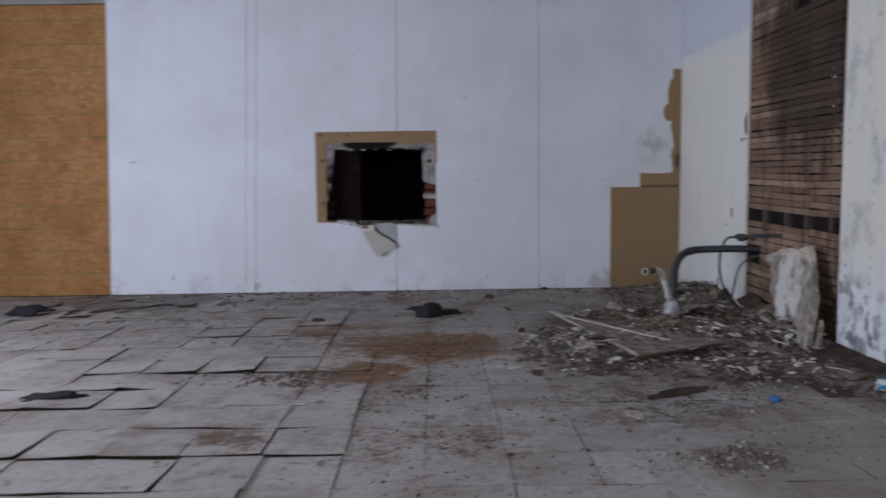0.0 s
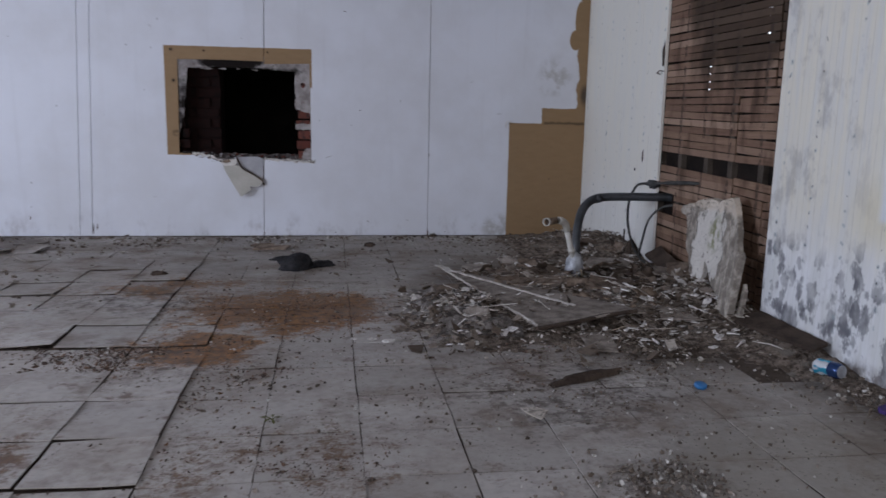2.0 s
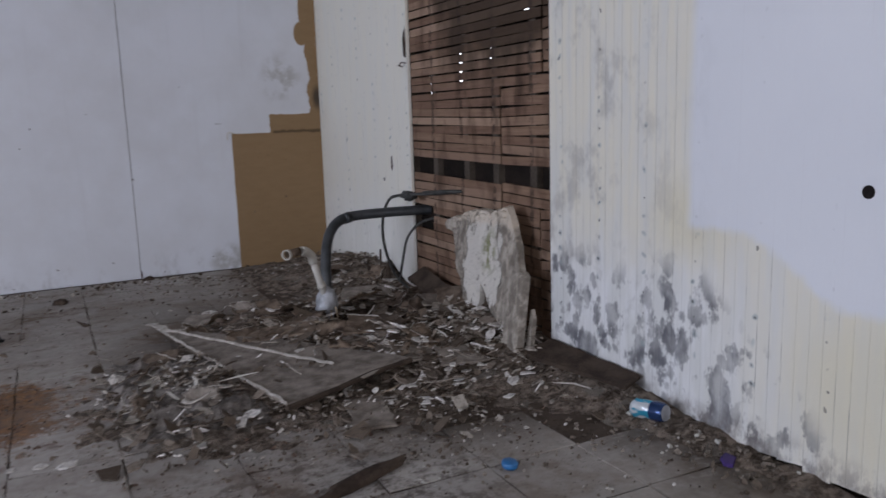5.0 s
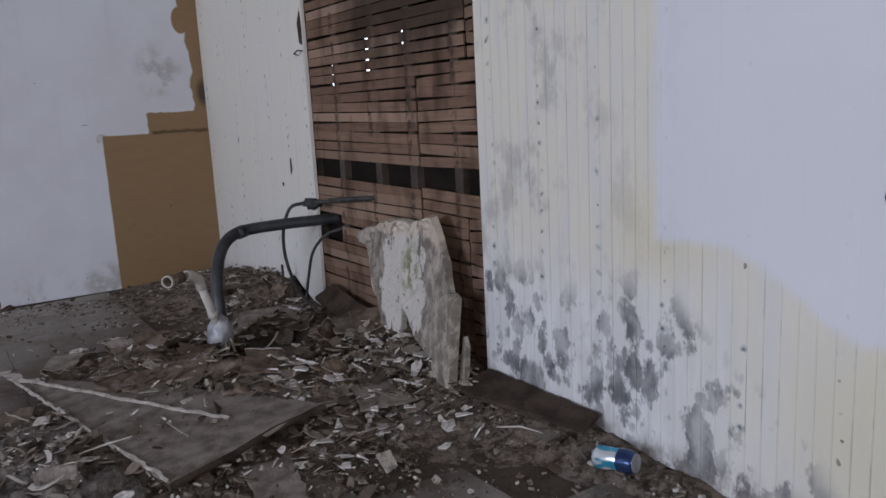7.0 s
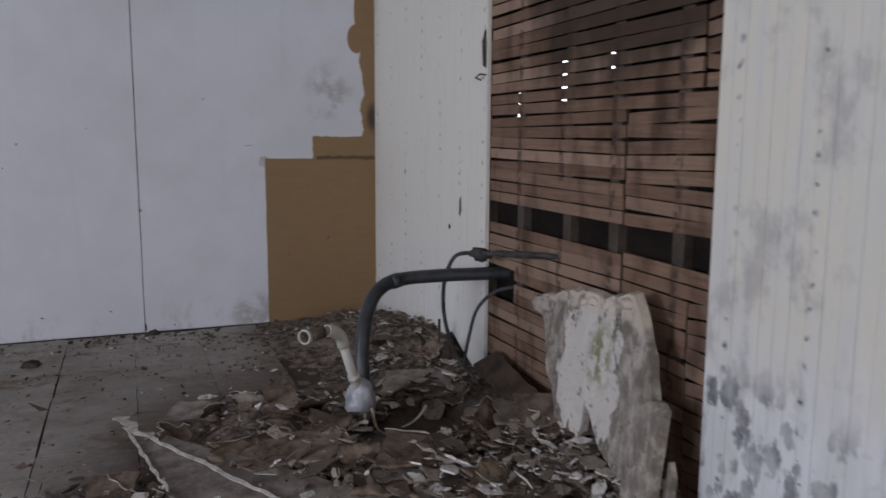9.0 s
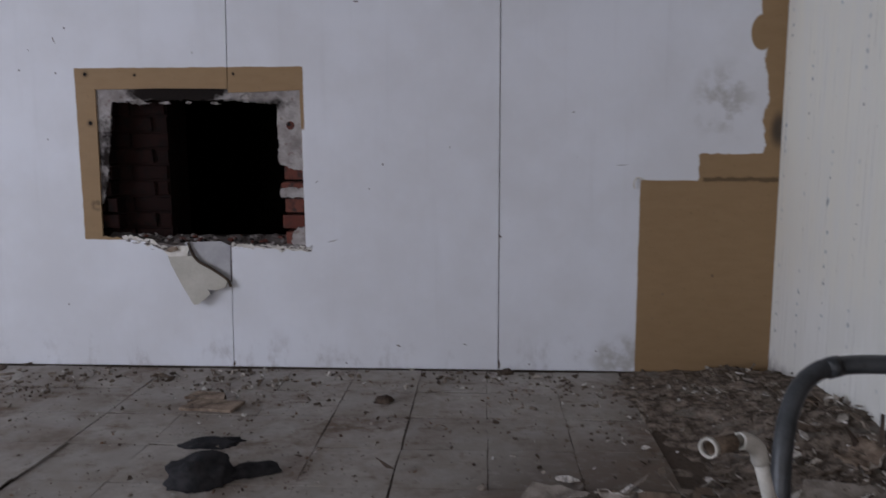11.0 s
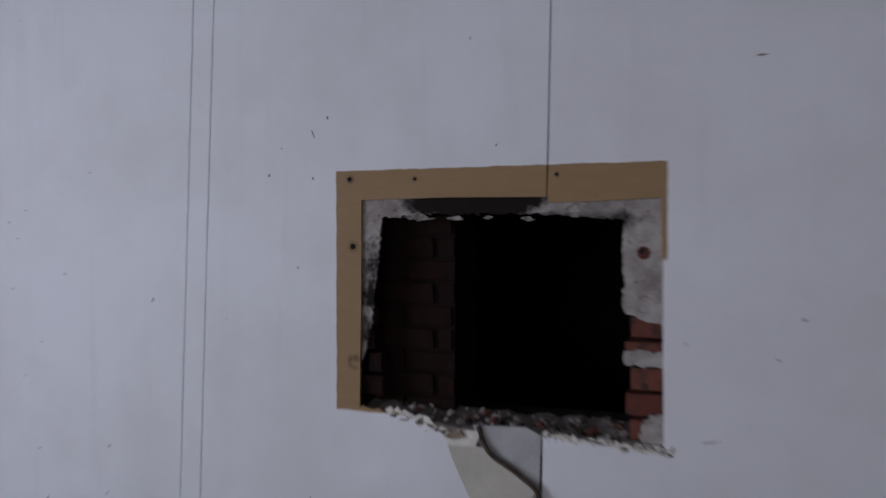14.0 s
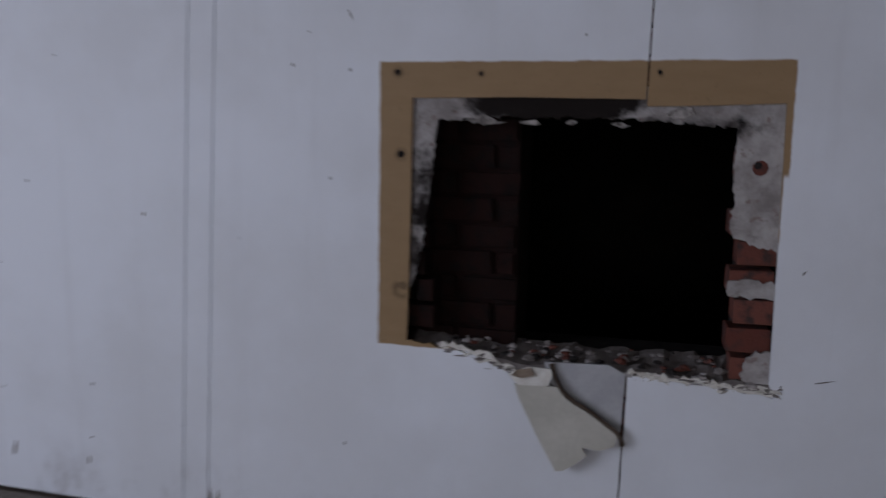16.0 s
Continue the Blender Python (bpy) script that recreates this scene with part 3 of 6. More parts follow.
TANBACK = plain("tan_board_face", (0.40, 0.385, 0.335), (0.48, 0.46, 0.41), 8, 0.8)
EARTH = plain("dry_earth", (0.11, 0.10, 0.075), (0.18, 0.16, 0.12), 2, 0.95)
RUSTY = plain("rusty_steel", (0.06, 0.04, 0.032), (0.12, 0.075, 0.055), 60, 0.7, 0.4)

# ---- geometry helpers ----
W, E = 7.684, 3.06       # inner faces of the north and east walls
FLOOR_W, FLOOR_S, TOP = -4.2, -2.2, 2.9


def part(name, bm, mat, parent=None, label="", kind="", category="", smooth=False):
    me = bpy.data.meshes.new(name)
    bm.to_mesh(me)
    bm.free()
    return solid(name, me, mat, parent, label, kind, category, smooth)


def solid(name, me, mat, parent=None, label="", kind="", category="", smooth=False):
    if not me.materials:
        me.materials.append(mat)
    if smooth:
        for p in me.polygons:
            p.use_smooth = True
    ob = new(name, me)
    if parent is not None:
        ob.parent = parent
    return tagged(ob, label, category, "", kind)


def thing(name, label, category, group="", kind="", at=(0, 0, 0)):
    ob = new(name)
    ob.location = at
    ob.empty_display_size = 0.05
    return tagged(ob, label, category, group, kind)


def box_bm(a, b, bevel=0.0, bm=None):
    own = bm if bm is not None else bmesh.new()
    vs = [own.verts.new((x, y, z)) for x in (a[0], b[0]) for y in (a[1], b[1]) for z in (a[2], b[2])]
    for f in ((0, 1, 3, 2), (4, 6, 7, 5), (0, 4, 5, 1), (2, 3, 7, 6), (0, 2, 6, 4), (1, 5, 7, 3)):
        own.faces.new([vs[i] for i in f])
    if bevel:
        bmesh.ops.bevel(own, geom=list(own.edges), offset=bevel, segments=2, affect="EDGES", profile=0.6)
    return own


def slab_bm(outline, depth, bevel=0.0):
    """A flat sheet: an outline of 3D points, thickened along depth."""
    bm = bmesh.new()
    a = [bm.verts.new(p) for p in outline]
    d = Vector(depth)
    b = [bm.verts.new(Vector(p) + d) for p in outline]
    n = len(a)
    bm.faces.new(a)
    bm.faces.new(list(reversed(b)))
    for i in range(n):
        bm.faces.new((a[i], b[i], b[(i + 1) % n], a[(i + 1) % n]))
    bmesh.ops.recalc_face_normals(bm, faces=bm.faces)
    if bevel:
        bmesh.ops.bevel(bm, geom=list(bm.edges), offset=bevel, segments=1, affect="EDGES")
    big = [f for f in bm.faces if len(f.verts) > 4]
    bmesh.ops.triangulate(bm, faces=big)
    return bm


def ragged(points, amp, step_len, rng, axis_mask=(1, 1, 1)):
    """The polyline with a torn edge: subdivided and jittered between its points."""
    out = []
    for i, p in enumerate(points[:-1]):
        p, q = Vector(p), Vector(points[i + 1])
        n = max(1, int((q - p).length / step_len))
        for k in range(n):
            v = p.lerp(q, k / n)
            if k:
                v += Vector([rng.uniform(-amp, amp) * axis_mask[j] for j in range(3)])
            out.append(tuple(v))
    out.append(tuple(points[-1]))
    return out


def tube_bm(points, radius, sides=10, caps=True, bm=None, radii=None):
    """A round tube that follows the points."""
    own = bm if bm is not None else bmesh.new()
    pts = [Vector(p) for p in points]
    rings = []
    up = Vector((0, 0, 1))
    for i, p in enumerate(pts):
        d = (pts[min(i + 1, len(pts) - 1)] - pts[max(i - 1, 0)]).normalized()
        side = d.cross(up)
        if side.length < 0.1:
            side = d.cross(Vector((0, 1, 0)))
        side.normalize()
        other = side.cross(d).normalized()
        up = other
        r = radii[i] if radii else radius
        rings.append([own.verts.new(p + (side * math.cos(a) + other * math.sin(a)) * r) for a in [2 * math.pi * k / sides for k in range(sides)]])
    for a, b in zip(rings, rings[1:]):
        for k in range(sides):
            own.faces.new((a[k], a[(k + 1) % sides], b[(k + 1) % sides], b[k]))
    if caps:
        own.faces.new(list(reversed(rings[0])))
        own.faces.new(rings[-1])
    bmesh.ops.recalc_face_normals(own, faces=own.faces)
    return own


def curve_points(ctrl, n=8):
    """Catmull-Rom through the control points."""
    c = [Vector(p) for p in ctrl]
    c = [c[0] * 2 - c[1]] + c + [c[-1] * 2 - c[-2]]
    out = []
    for i in range(1, len(c) - 2):
        p0, p1, p2, p3 = c[i - 1:i + 3]
        for k in range(n):
            s = k / n
            out.append(0.5 * ((2 * p1) + (p2 - p0) * s + (2 * p0 - 5 * p1 + 4 * p2 - p3) * s * s + (3 * p1 - p0 - 3 * p2 + p3) * s ** 3))
    out.append(c[-2])
    return out


def heap_height(x, y):
    """Height of the rubble above the floor."""
    g = lambda cx, cy, rx, ry: math.exp(-((x - cx) / rx) ** 2 - ((y - cy) / ry) ** 2)
    h = 0.085 * g(2.45, 5.55, 0.55, 0.62) + 0.05 * g(1.75, 5.15, 0.35, 0.42) + 0.11 * g(2.98, 5.35, 0.28, 0.55)
    h += 0.15 * g(3.05, 6.75, 0.34, 0.55) + 0.06 * g(2.85, 7.35, 0.45, 0.40) + 0.055 * g(3.06, 4.5, 0.16, 0.55) + 0.03 * g(3.08, 3.6, 0.14, 1.2)
    h += 0.05 * g(2.15, 6.0, 0.2, 0.25)
    h -= 0.12 * g(2.68, 5.85, 0.19, 0.18)
    rough = noise.fractal(Vector((x * 7, y * 7, 0.3)), 0.9, 2.1, 5)
    fine = noise.noise(Vector((x * 38, y * 38, 2.0)))
    k = min(1.0, max(0.0, (h + 0.02) / 0.06))
    return h + k * (0.022 * rough + 0.006 * fine) - 0.016


def rest(x, y):
    return max(0.0, heap_height(x, y))


def on_sheet(x, y):
    """Over the large fallen board sheet."""
    ring = ((1.72, 6.05), (1.95, 4.82), (2.46, 4.99), (2.20, 5.43))
    return all((b[0] - a[0]) * (y - a[1]) - (b[1] - a[1]) * (x - a[0]) > 0 for a, b in zip(ring, ring[1:] + ring[:1]))


def in_pit(x, y):
    """The wet hollow beside the pipes."""
    return ((x - 2.66) / 0.21) ** 2 + ((y - 5.83) / 0.20) ** 2 < 1


# ---- setting ----
rng = random.Random(11)
tagged(part("ground", box_bm((-80, -80, -0.40), (80, 80, -0.30)), EARTH, kind="structure"), "dry bare earth around the building", "ground")
floor_ob = tagged(part("floor", box_bm((FLOOR_W, FLOOR_S, -0.30), (E + 0.10, W + 0.15, -0.006)), SUBFLOOR, kind="structure"),
                  "worn floor of lifting grey tiles under dust and litter", "floor")
# unseen ceiling, dull grey so that less light bounces down
tagged(part("ceiling", box_bm((FLOOR_W - 0.2, FLOOR_S - 0.2, TOP), (E + 0.4, W + 3.2, TOP + 0.12)), ROOMPAINT, kind="structure"), "plain dull grey ceiling out of view", "ceiling")

# unseen west and south walls in low-bounce grey; openings let the day in
west = thing("wall_west", "plain dull grey wall out of view, with a wide opening", "wall", kind="structure")
for a, b in (((FLOOR_W - 0.2, FLOOR_S - 0.2, -0.05), (FLOOR_W, 1.8, TOP)), ((FLOOR_W - 0.2, 5.5, -0.05), (FLOOR_W, W + 0.2, TOP)),
             ((FLOOR_W - 0.2, 1.8, -0.05), (FLOOR_W, 5.5, 0.6)), ((FLOOR_W - 0.2, 1.8, 2.5), (FLOOR_W, 5.5, TOP))):
    part("wall_section", box_bm(a, b), ROOMPAINT, west)
south = thing("wall_south", "plain dull grey wall out of view, with a wide opening", "wall", kind="structure")
for a, b in (((FLOOR_W, FLOOR_S - 0.2, -0.05), (-1.7, FLOOR_S, TOP)), ((2.1, FLOOR_S - 0.2, -0.05), (E + 0.2, FLOOR_S, TOP)),
             ((-1.7, FLOOR_S - 0.2, -0.05), (2.1, FLOOR_S, 0.6)), ((-1.7, FLOOR_S - 0.2, 2.6), (2.1, FLOOR_S, TOP))):
    part("wall_section", box_bm(a, b), ROOMPAINT, south)

# north wall: hardboard sheets over old masonry with a ragged hatch
north = thing("wall_north", "white-painted hardboard wall with bare tan patches and a broken hatch", "wall", kind="structure")
S3, OSB_X = 1.790, -2.0
BT = 0.012


def sheet(outline):
    return slab_bm([(x, W, z) for x, z in outline], (0, BT, 0))


G = 0.0022


def s1l(z):
    return -0.870 + 0.0396 * z


def s1r(z):
    return -0.781 + 0.0396 * z


def s2(z):
    return 0.499 + 0.018 * z


def osb_edge(z):
    return -2.085 + 0.036 * z


H = 0.0019
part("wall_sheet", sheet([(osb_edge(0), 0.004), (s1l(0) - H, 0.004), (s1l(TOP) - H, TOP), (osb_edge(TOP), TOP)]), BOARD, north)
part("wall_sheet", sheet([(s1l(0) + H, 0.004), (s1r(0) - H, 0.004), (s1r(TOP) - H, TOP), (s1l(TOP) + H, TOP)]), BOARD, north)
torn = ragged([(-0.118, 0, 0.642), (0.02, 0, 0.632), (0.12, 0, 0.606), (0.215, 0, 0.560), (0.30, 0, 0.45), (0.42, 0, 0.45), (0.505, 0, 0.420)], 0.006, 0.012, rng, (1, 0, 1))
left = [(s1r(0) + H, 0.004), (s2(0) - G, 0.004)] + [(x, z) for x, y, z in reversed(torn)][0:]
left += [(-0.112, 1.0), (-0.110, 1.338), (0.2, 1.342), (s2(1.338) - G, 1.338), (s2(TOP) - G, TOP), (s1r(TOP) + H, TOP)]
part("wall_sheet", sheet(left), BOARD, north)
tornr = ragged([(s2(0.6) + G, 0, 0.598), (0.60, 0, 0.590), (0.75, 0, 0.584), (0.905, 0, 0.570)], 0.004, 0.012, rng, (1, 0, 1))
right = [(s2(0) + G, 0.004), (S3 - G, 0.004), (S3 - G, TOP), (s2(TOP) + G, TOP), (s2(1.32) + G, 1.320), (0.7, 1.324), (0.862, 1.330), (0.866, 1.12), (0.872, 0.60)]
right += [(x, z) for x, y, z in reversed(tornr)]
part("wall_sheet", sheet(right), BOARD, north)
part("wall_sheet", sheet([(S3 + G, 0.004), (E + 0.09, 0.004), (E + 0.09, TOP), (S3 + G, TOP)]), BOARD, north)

# masonry behind the sheets; the hatch is knocked through it
MF = W + 0.022           # masonry face
HX0, HX1, HZ0, HZ1 = -0.052, 0.755, 0.640, 1.272
core = [((OSB_X + 0.03, MF, -0.05), (-0.42, MF + 0.34, TOP)), ((1.14, MF, -0.05), (E + 0.3, MF + 0.34, TOP)),
        ((-0.42, MF, -0.05), (1.14, MF + 0.34, 0.36)), ((-0.42, MF, 1.62), (1.14, MF + 0.34, TOP))]
for a, b in core:
    part("masonry", box_bm(a, b), MORTAR, north)
# inner leaf, with the shade of the recess put into its colour
part("masonry", box_bm((-0.42, MF + 0.10, 0.30), (0.18, MF + 0.34, 1.70)), SHADED_BRICK, north, "inner leaf coloured dark for its shade")
# masonry round the gap, near-black to paint the shade inside
part("masonry", box_bm((0.18, MF + 0.112, 0.36), (1.14, MF + 0.34, 0.61)), NEARBLACK, north)
part("masonry", box_bm((0.80, MF + 0.112, 0.61), (1.14, MF + 0.34, 1.62)), NEARBLACK, north)
part("masonry", box_bm((0.18, MF + 0.112, 1.30), (0.80, MF + 0.34, 1.62)), NEARBLACK, north)
# opening with strand board at the west end
tagged(part("door_1", slab_bm([(-3.7, W + 0.020, 0.0), (osb_edge(0) - 0.012, W + 0.020, 0.0), (osb_edge(2.57) - 0.012, W + 0.020, 2.57), (-3.7, W + 0.020, 2.57)], (0, 0.014, 0), 0.002), OSB, kind="structure"), "orange strand board sheet closing a doorway", "boarded door")
lin = thing("trim", "plain grey lintel and pier beside the boarded doorway", "trim", kind="structure")
part("lintel", box_bm((-3.72, W + 0.001, 2.575), (osb_edge(2.575) - 0.001, W + 0.20, TOP)), ROOMPAINT, lin)
part("pier", box_bm((FLOOR_W, W + 0.001, -0.05), (-3.71, W + 0.20, TOP)), ROOMPAINT, lin)
part("door_back", box_bm((-3.71, W + 0.08, -0.05), (OSB_X + 0.029, W + 0.30, 2.575)), DARKWOOD, lin)
# room beyond the hatch, its darkness painted on as near-black walls
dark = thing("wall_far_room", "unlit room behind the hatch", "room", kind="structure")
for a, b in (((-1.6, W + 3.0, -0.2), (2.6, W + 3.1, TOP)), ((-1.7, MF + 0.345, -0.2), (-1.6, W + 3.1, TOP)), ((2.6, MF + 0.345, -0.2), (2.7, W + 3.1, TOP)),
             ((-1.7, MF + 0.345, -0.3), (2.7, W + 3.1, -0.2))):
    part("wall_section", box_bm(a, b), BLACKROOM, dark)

# east wall: upright boards, and a bay stripped to the laths
east = thing("wall_east", "mouldy painted upright boards with a bay of bare wood lath", "wall", kind="structure")
LY0, LY1 = 4.872, 6.178   # the stripped bay
PITCH = 0.085


def upright(y0, y1, zb0, zb1, top=TOP):
    g = 0.0003 if y0 > 4.1 else 0.0
    return slab_bm([(E, y0 + g, zb0), (E, y1 - g, zb1), (E, y1 - g, top), (E, y0 + g, top)], (0.016, 0, 0))


part("backing", box_bm((E + 0.005, FLOOR_S, 0.04), (E + 0.0158, LY0 - 0.002, TOP)), BEAD, east)
part("backing", box_bm((E + 0.005, LY1 + 0.002, 0.22), (E + 0.0158, W - 0.004, TOP)), BEAD, east)
y = LY0
while y > FLOOR_S:
    y2 = max(y - PITCH, FLOOR_S)
    part("board", upright(y2, y, rng.uniform(0.012, 0.035), rng.uniform(0.012, 0.035)), BEAD, east)
    y = y2


def strip_foot(yy):
    pts = [(6.17, 0.07), (6.26, 0.06), (6.46, 0.14), (6.55, 0.19), (6.66, 0.09), (6.80, 0.02), (7.1, 0.03), (7.7, 0.02)]
    for (a, za), (b, zb) in zip(pts, pts[1:]):
        if a <= yy <= b:
            return za + (zb - za) * (yy - a) / (b - a)
    return 0.03


y = LY1
while y < W - 0.003:
    y2 = min(y + PITCH, W - 0.002)
    part("board", upright(y, y2, strip_foot(y), strip_foot(y2)), BEAD, east)
    y = y2

# studs and sheathing behind, darkened in colour for the cavity's shade
for sy in (4.70, 5.03, 5.33, 5.60, 5.93, 6.215, 6.6, 7.0, 7.4, 4.5, 4.1, 3.7):
    part("stud", box_bm((E + 0.028, sy - 0.024, -0.05), (E + 0.060, sy + 0.024, TOP)), STUD, east)
SX0, SX1 = E + 0.062, E + 0.082
holes = {6.035: [(1.085, 1.20)], 5.710: [(1.13, 1.31)], 5.415: [(1.21, 1.31), (1.78, 1.82), (2.01, 2.05)], 5.130: [(1.40, 1.44), (1.47, 1.63)]}
edge = FLOOR_S
for hy in sorted(holes):
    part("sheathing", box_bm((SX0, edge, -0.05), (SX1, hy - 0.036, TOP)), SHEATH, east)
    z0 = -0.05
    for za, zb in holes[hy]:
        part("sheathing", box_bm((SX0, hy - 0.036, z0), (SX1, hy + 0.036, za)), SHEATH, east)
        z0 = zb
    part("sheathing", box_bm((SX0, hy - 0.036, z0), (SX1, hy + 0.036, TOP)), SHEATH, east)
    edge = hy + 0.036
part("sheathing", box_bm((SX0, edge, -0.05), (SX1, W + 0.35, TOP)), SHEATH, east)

# laths: rows of thin strips, with breaks, a missing course and some slack ends
LP = 0.0415
row = 0
z = 0.035
while z < TOP - 0.03:
    row += 1
    mid = z + LP / 2
    if 0.680 < mid < 0.766:
        z += LP
        continue
    if mid < 1.095:
        spans = [(LY0 + 0.004, 4.965), (4.972, 5.262), (5.275, LY1 - 0.004)] if mid < 0.6 else [(LY0 + 0.004, 5.262), (5.275, LY1 - 0.004)]
    elif mid < 1.165:
        spans = [(LY0 + 0.004, LY1 - 0.004)]
    else:
        spans = [(LY0 + 0.004, 4.94), (4.952, LY1 - 0.004)]
    if 0.42 < mid < 0.53:
        spans = [s if s[1] < 6.0 else (s[0], 5.955) for s in spans]
    if 2.02 < mid < 2.10:
        spans = [(LY0 + 0.004, 5.25), (5.62, LY1 - 0.004)]
    for a, b in spans:
        tl = rng.uniform(-0.006, 0.006)
        hgt = LP - rng.uniform(0.0030, 0.0065)
        if 1.06 < mid < 1.34:
            hgt = LP - 0.0072
        fwd = E + 0.018 + rng.uniform(-0.0025, 0.0025)
        if b - a < 0.02:
            continue
        bm = box_bm((fwd, a, z - tl), (fwd + 0.008, b, z + hgt - tl))
        for v in bm.verts:
            if v.co.y > (a + b) / 2:
                v.co.z += 2 * tl + rng.uniform(-0.001, 0.001)
        part("lath", bm, LATH, east)
    z += LP
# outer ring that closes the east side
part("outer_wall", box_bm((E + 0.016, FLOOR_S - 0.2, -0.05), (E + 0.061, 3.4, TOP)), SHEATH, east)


def disc_bm(y, z, r, x0, x1, sides=12):
    return tube_bm([(x0, y, z), (x1, y, z)], r, sides)


# near-black discs draw the dark of holes in the boards
part("hole", disc_bm(3.539, 0.790, 0.017, E - 0.0012, E + 0.01), NEARBLACK, east, "round black hole through a board")
part("hole", disc_bm(6.556, 0.639, 0.011, E - 0.0012, E + 0.01), NEARBLACK, east)
part("stain", slab_bm([(E - 0.0008, 6.44, 0.69), (E - 0.0008, 6.425, 0.72), (E - 0.0008, 6.43, 0.78), (E - 0.0008, 6.445, 0.77), (E - 0.0008, 6.45, 0.71)], (0.002, 0, 0)), RUSTY, east)
part("splinter", slab_bm([(E - 0.004, 6.19, 1.30), (E - 0.004, 6.215, 1.31), (E - 0.006, 6.22, 1.40), (E - 0.004, 6.195, 1.45), (E - 0.004, 6.186, 1.38)], (0.008, 0, 0)), DARKWOOD, east)
part("splinter", tube_bm([(E, 6.19, 1.272), (E - 0.02, 6.205, 1.276), (E - 0.03, 6.225, 1.262), (E - 0.004, 6.23, 1.255)], 0.0035, 6), RUSTY, east)

# screws, nail marks and scuffs on the north wall
# the screw holes' dark is drawn with near-black discs
for sx, sz, r in ((-0.154, 1.409, 0.011), (0.084, 1.404, 0.007), (0.553, 1.406, 0.008), (-0.141, 1.182, 0.013)):
    part("screw_hole", tube_bm([(sx, W - 0.0015, sz), (sx, W + 0.006, sz)], r * 0.75, 10), PIT, north)
for x0, z0, dx, dz, w in ((-1.86, 1.190, 0.075, 0.006, 0.008), (-0.30, 1.58, 0.014, -0.03, 0.004), (1.12, 1.724, 0.03, -0.002, 0.006), (-1.52, 0.125, 0.012, 0.055, 0.012), (-1.22, 0.13, 0.003, 0.03, 0.008),
                          (-1.21, 0.22, 0.012, 0.008, 0.005), (-1.55, 0.36, 0.008, 0.012, 0.004), (-1.28, 1.46, 0.004, 0.006, 0.005), (-0.98, 0.97, 0.001, 0.016, 0.006), (-1.70, 1.27, 0.004, 0.008, 0.004),
                          (-1.62, 1.32, 0.016, 0.002, 0.003), (-1.78, 1.13, 0.004, 0.004, 0.003), (-1.66, 1.21, 0.006, -0.006, 0.004), (-0.42, 1.52, 0.004, 0.004, 0.005), (0.36, 1.50, 0.003, 0.007, 0.005),
                          (-0.775, 0.02, 0.006, 0.085, 0.013), (-0.745, 0.05, 0.003, 0.05, 0.008), (1.795, 0.01, -0.004, 0.05, 0.012), (1.802, 0.645, -0.018, 0.012, 0.009), (0.50, 0.005, 0.006, 0.03, 0.01),
                          (1.30, 0.12, 0.022, -0.008, 0.006), (1.05, 0.03, 0.012, -0.005, 0.005), (1.62, 0.13, 0.02, -0.007, 0.005), (0.98, 0.62, 0.05, 0.012, 0.003), (1.56, 1.06, 0.002, 0.01, 0.004),
                          (2.25, 0.10, 0.01, 0.002, 0.006), (2.78, 0.46, 0.002, 0.018, 0.007), (2.33, 0.98, 0.05, 0.004, 0.003), (2.12, 1.22, 0.012, 0.006, 0.004), (0.93, 0.90, 0.01, 0.012, 0.003)):
    y0 = W - 0.0012
    l = math.hypot(dx, dz)
    nx, nz = -dz / l * w / 2, dx / l * w / 2
    o = [(x0 - nx * 0.4, y0, z0 - nz * 0.4), (x0 + dx * 0.5 - nx, y0, z0 + dz * 0.5 - nz), (x0 + dx, y0, z0 + dz), (x0 + dx * 0.4 + nx, y0, z0 + dz * 0.4 + nz), (x0 + nx * 0.5, y0, z0 + nz * 0.5)]
    part("scuff", slab_bm(o, (0, 0.002, 0)), RUSTY if w > 0.0055 else STUD, north)
# curled scrap at the corner of the tan patch
part("curl", tube_bm(curve_points([(2.455, W - 0.002, 0.915), (2.42, W - 0.012, 0.925), (2.405, W - 0.016, 0.90), (2.41, W - 0.008, 0.875)], 4), 0.004, 6), PAPER, north)

# plaster left on the masonry inside the hatch
prng = random.Random(5)


def plaster_patch(outline, y0=None, thick=0.012, mat=PLASTER, name="plaster", rag=0.006):
    y0 = MF - 0.012 if y0 is None else y0
    pts = ragged([(x, y0, zz) for x, zz in outline + outline[:1]], min(rag, 0.006), 0.011, prng, (1, 0, 1))[:-1]
    part(name, slab_bm(pts, (0, thick, 0)), mat, north)


plaster_patch([(0.760, 0.985), (0.80, 0.968), (0.90, 0.955), (0.90, 1.36), (0.752, 1.34), (0.750, 1.20), (0.756, 1.10), (0.748, 1.03)])
plaster_patch([(0.50, 1.285), (0.76, 1.268), (0.80, 1.37), (0.50, 1.37)])
plaster_patch([(-0.16, 1.285), (0.06, 1.280), (0.05, 1.36), (-0.16, 1.36)])
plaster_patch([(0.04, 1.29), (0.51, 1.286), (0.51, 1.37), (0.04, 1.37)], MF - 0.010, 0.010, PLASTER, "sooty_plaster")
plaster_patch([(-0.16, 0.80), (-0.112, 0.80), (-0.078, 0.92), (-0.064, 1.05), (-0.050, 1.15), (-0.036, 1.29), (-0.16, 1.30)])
plaster_patch([(0.80, 0.55), (0.91, 0.55), (0.91, 0.685), (0.835, 0.690), (0.805, 0.645)])
plaster_patch([(0.757, 0.832), (0.90, 0.825), (0.90, 0.868), (0.80, 0.880), (0.755, 0.872)], MF - 0.008, 0.010)
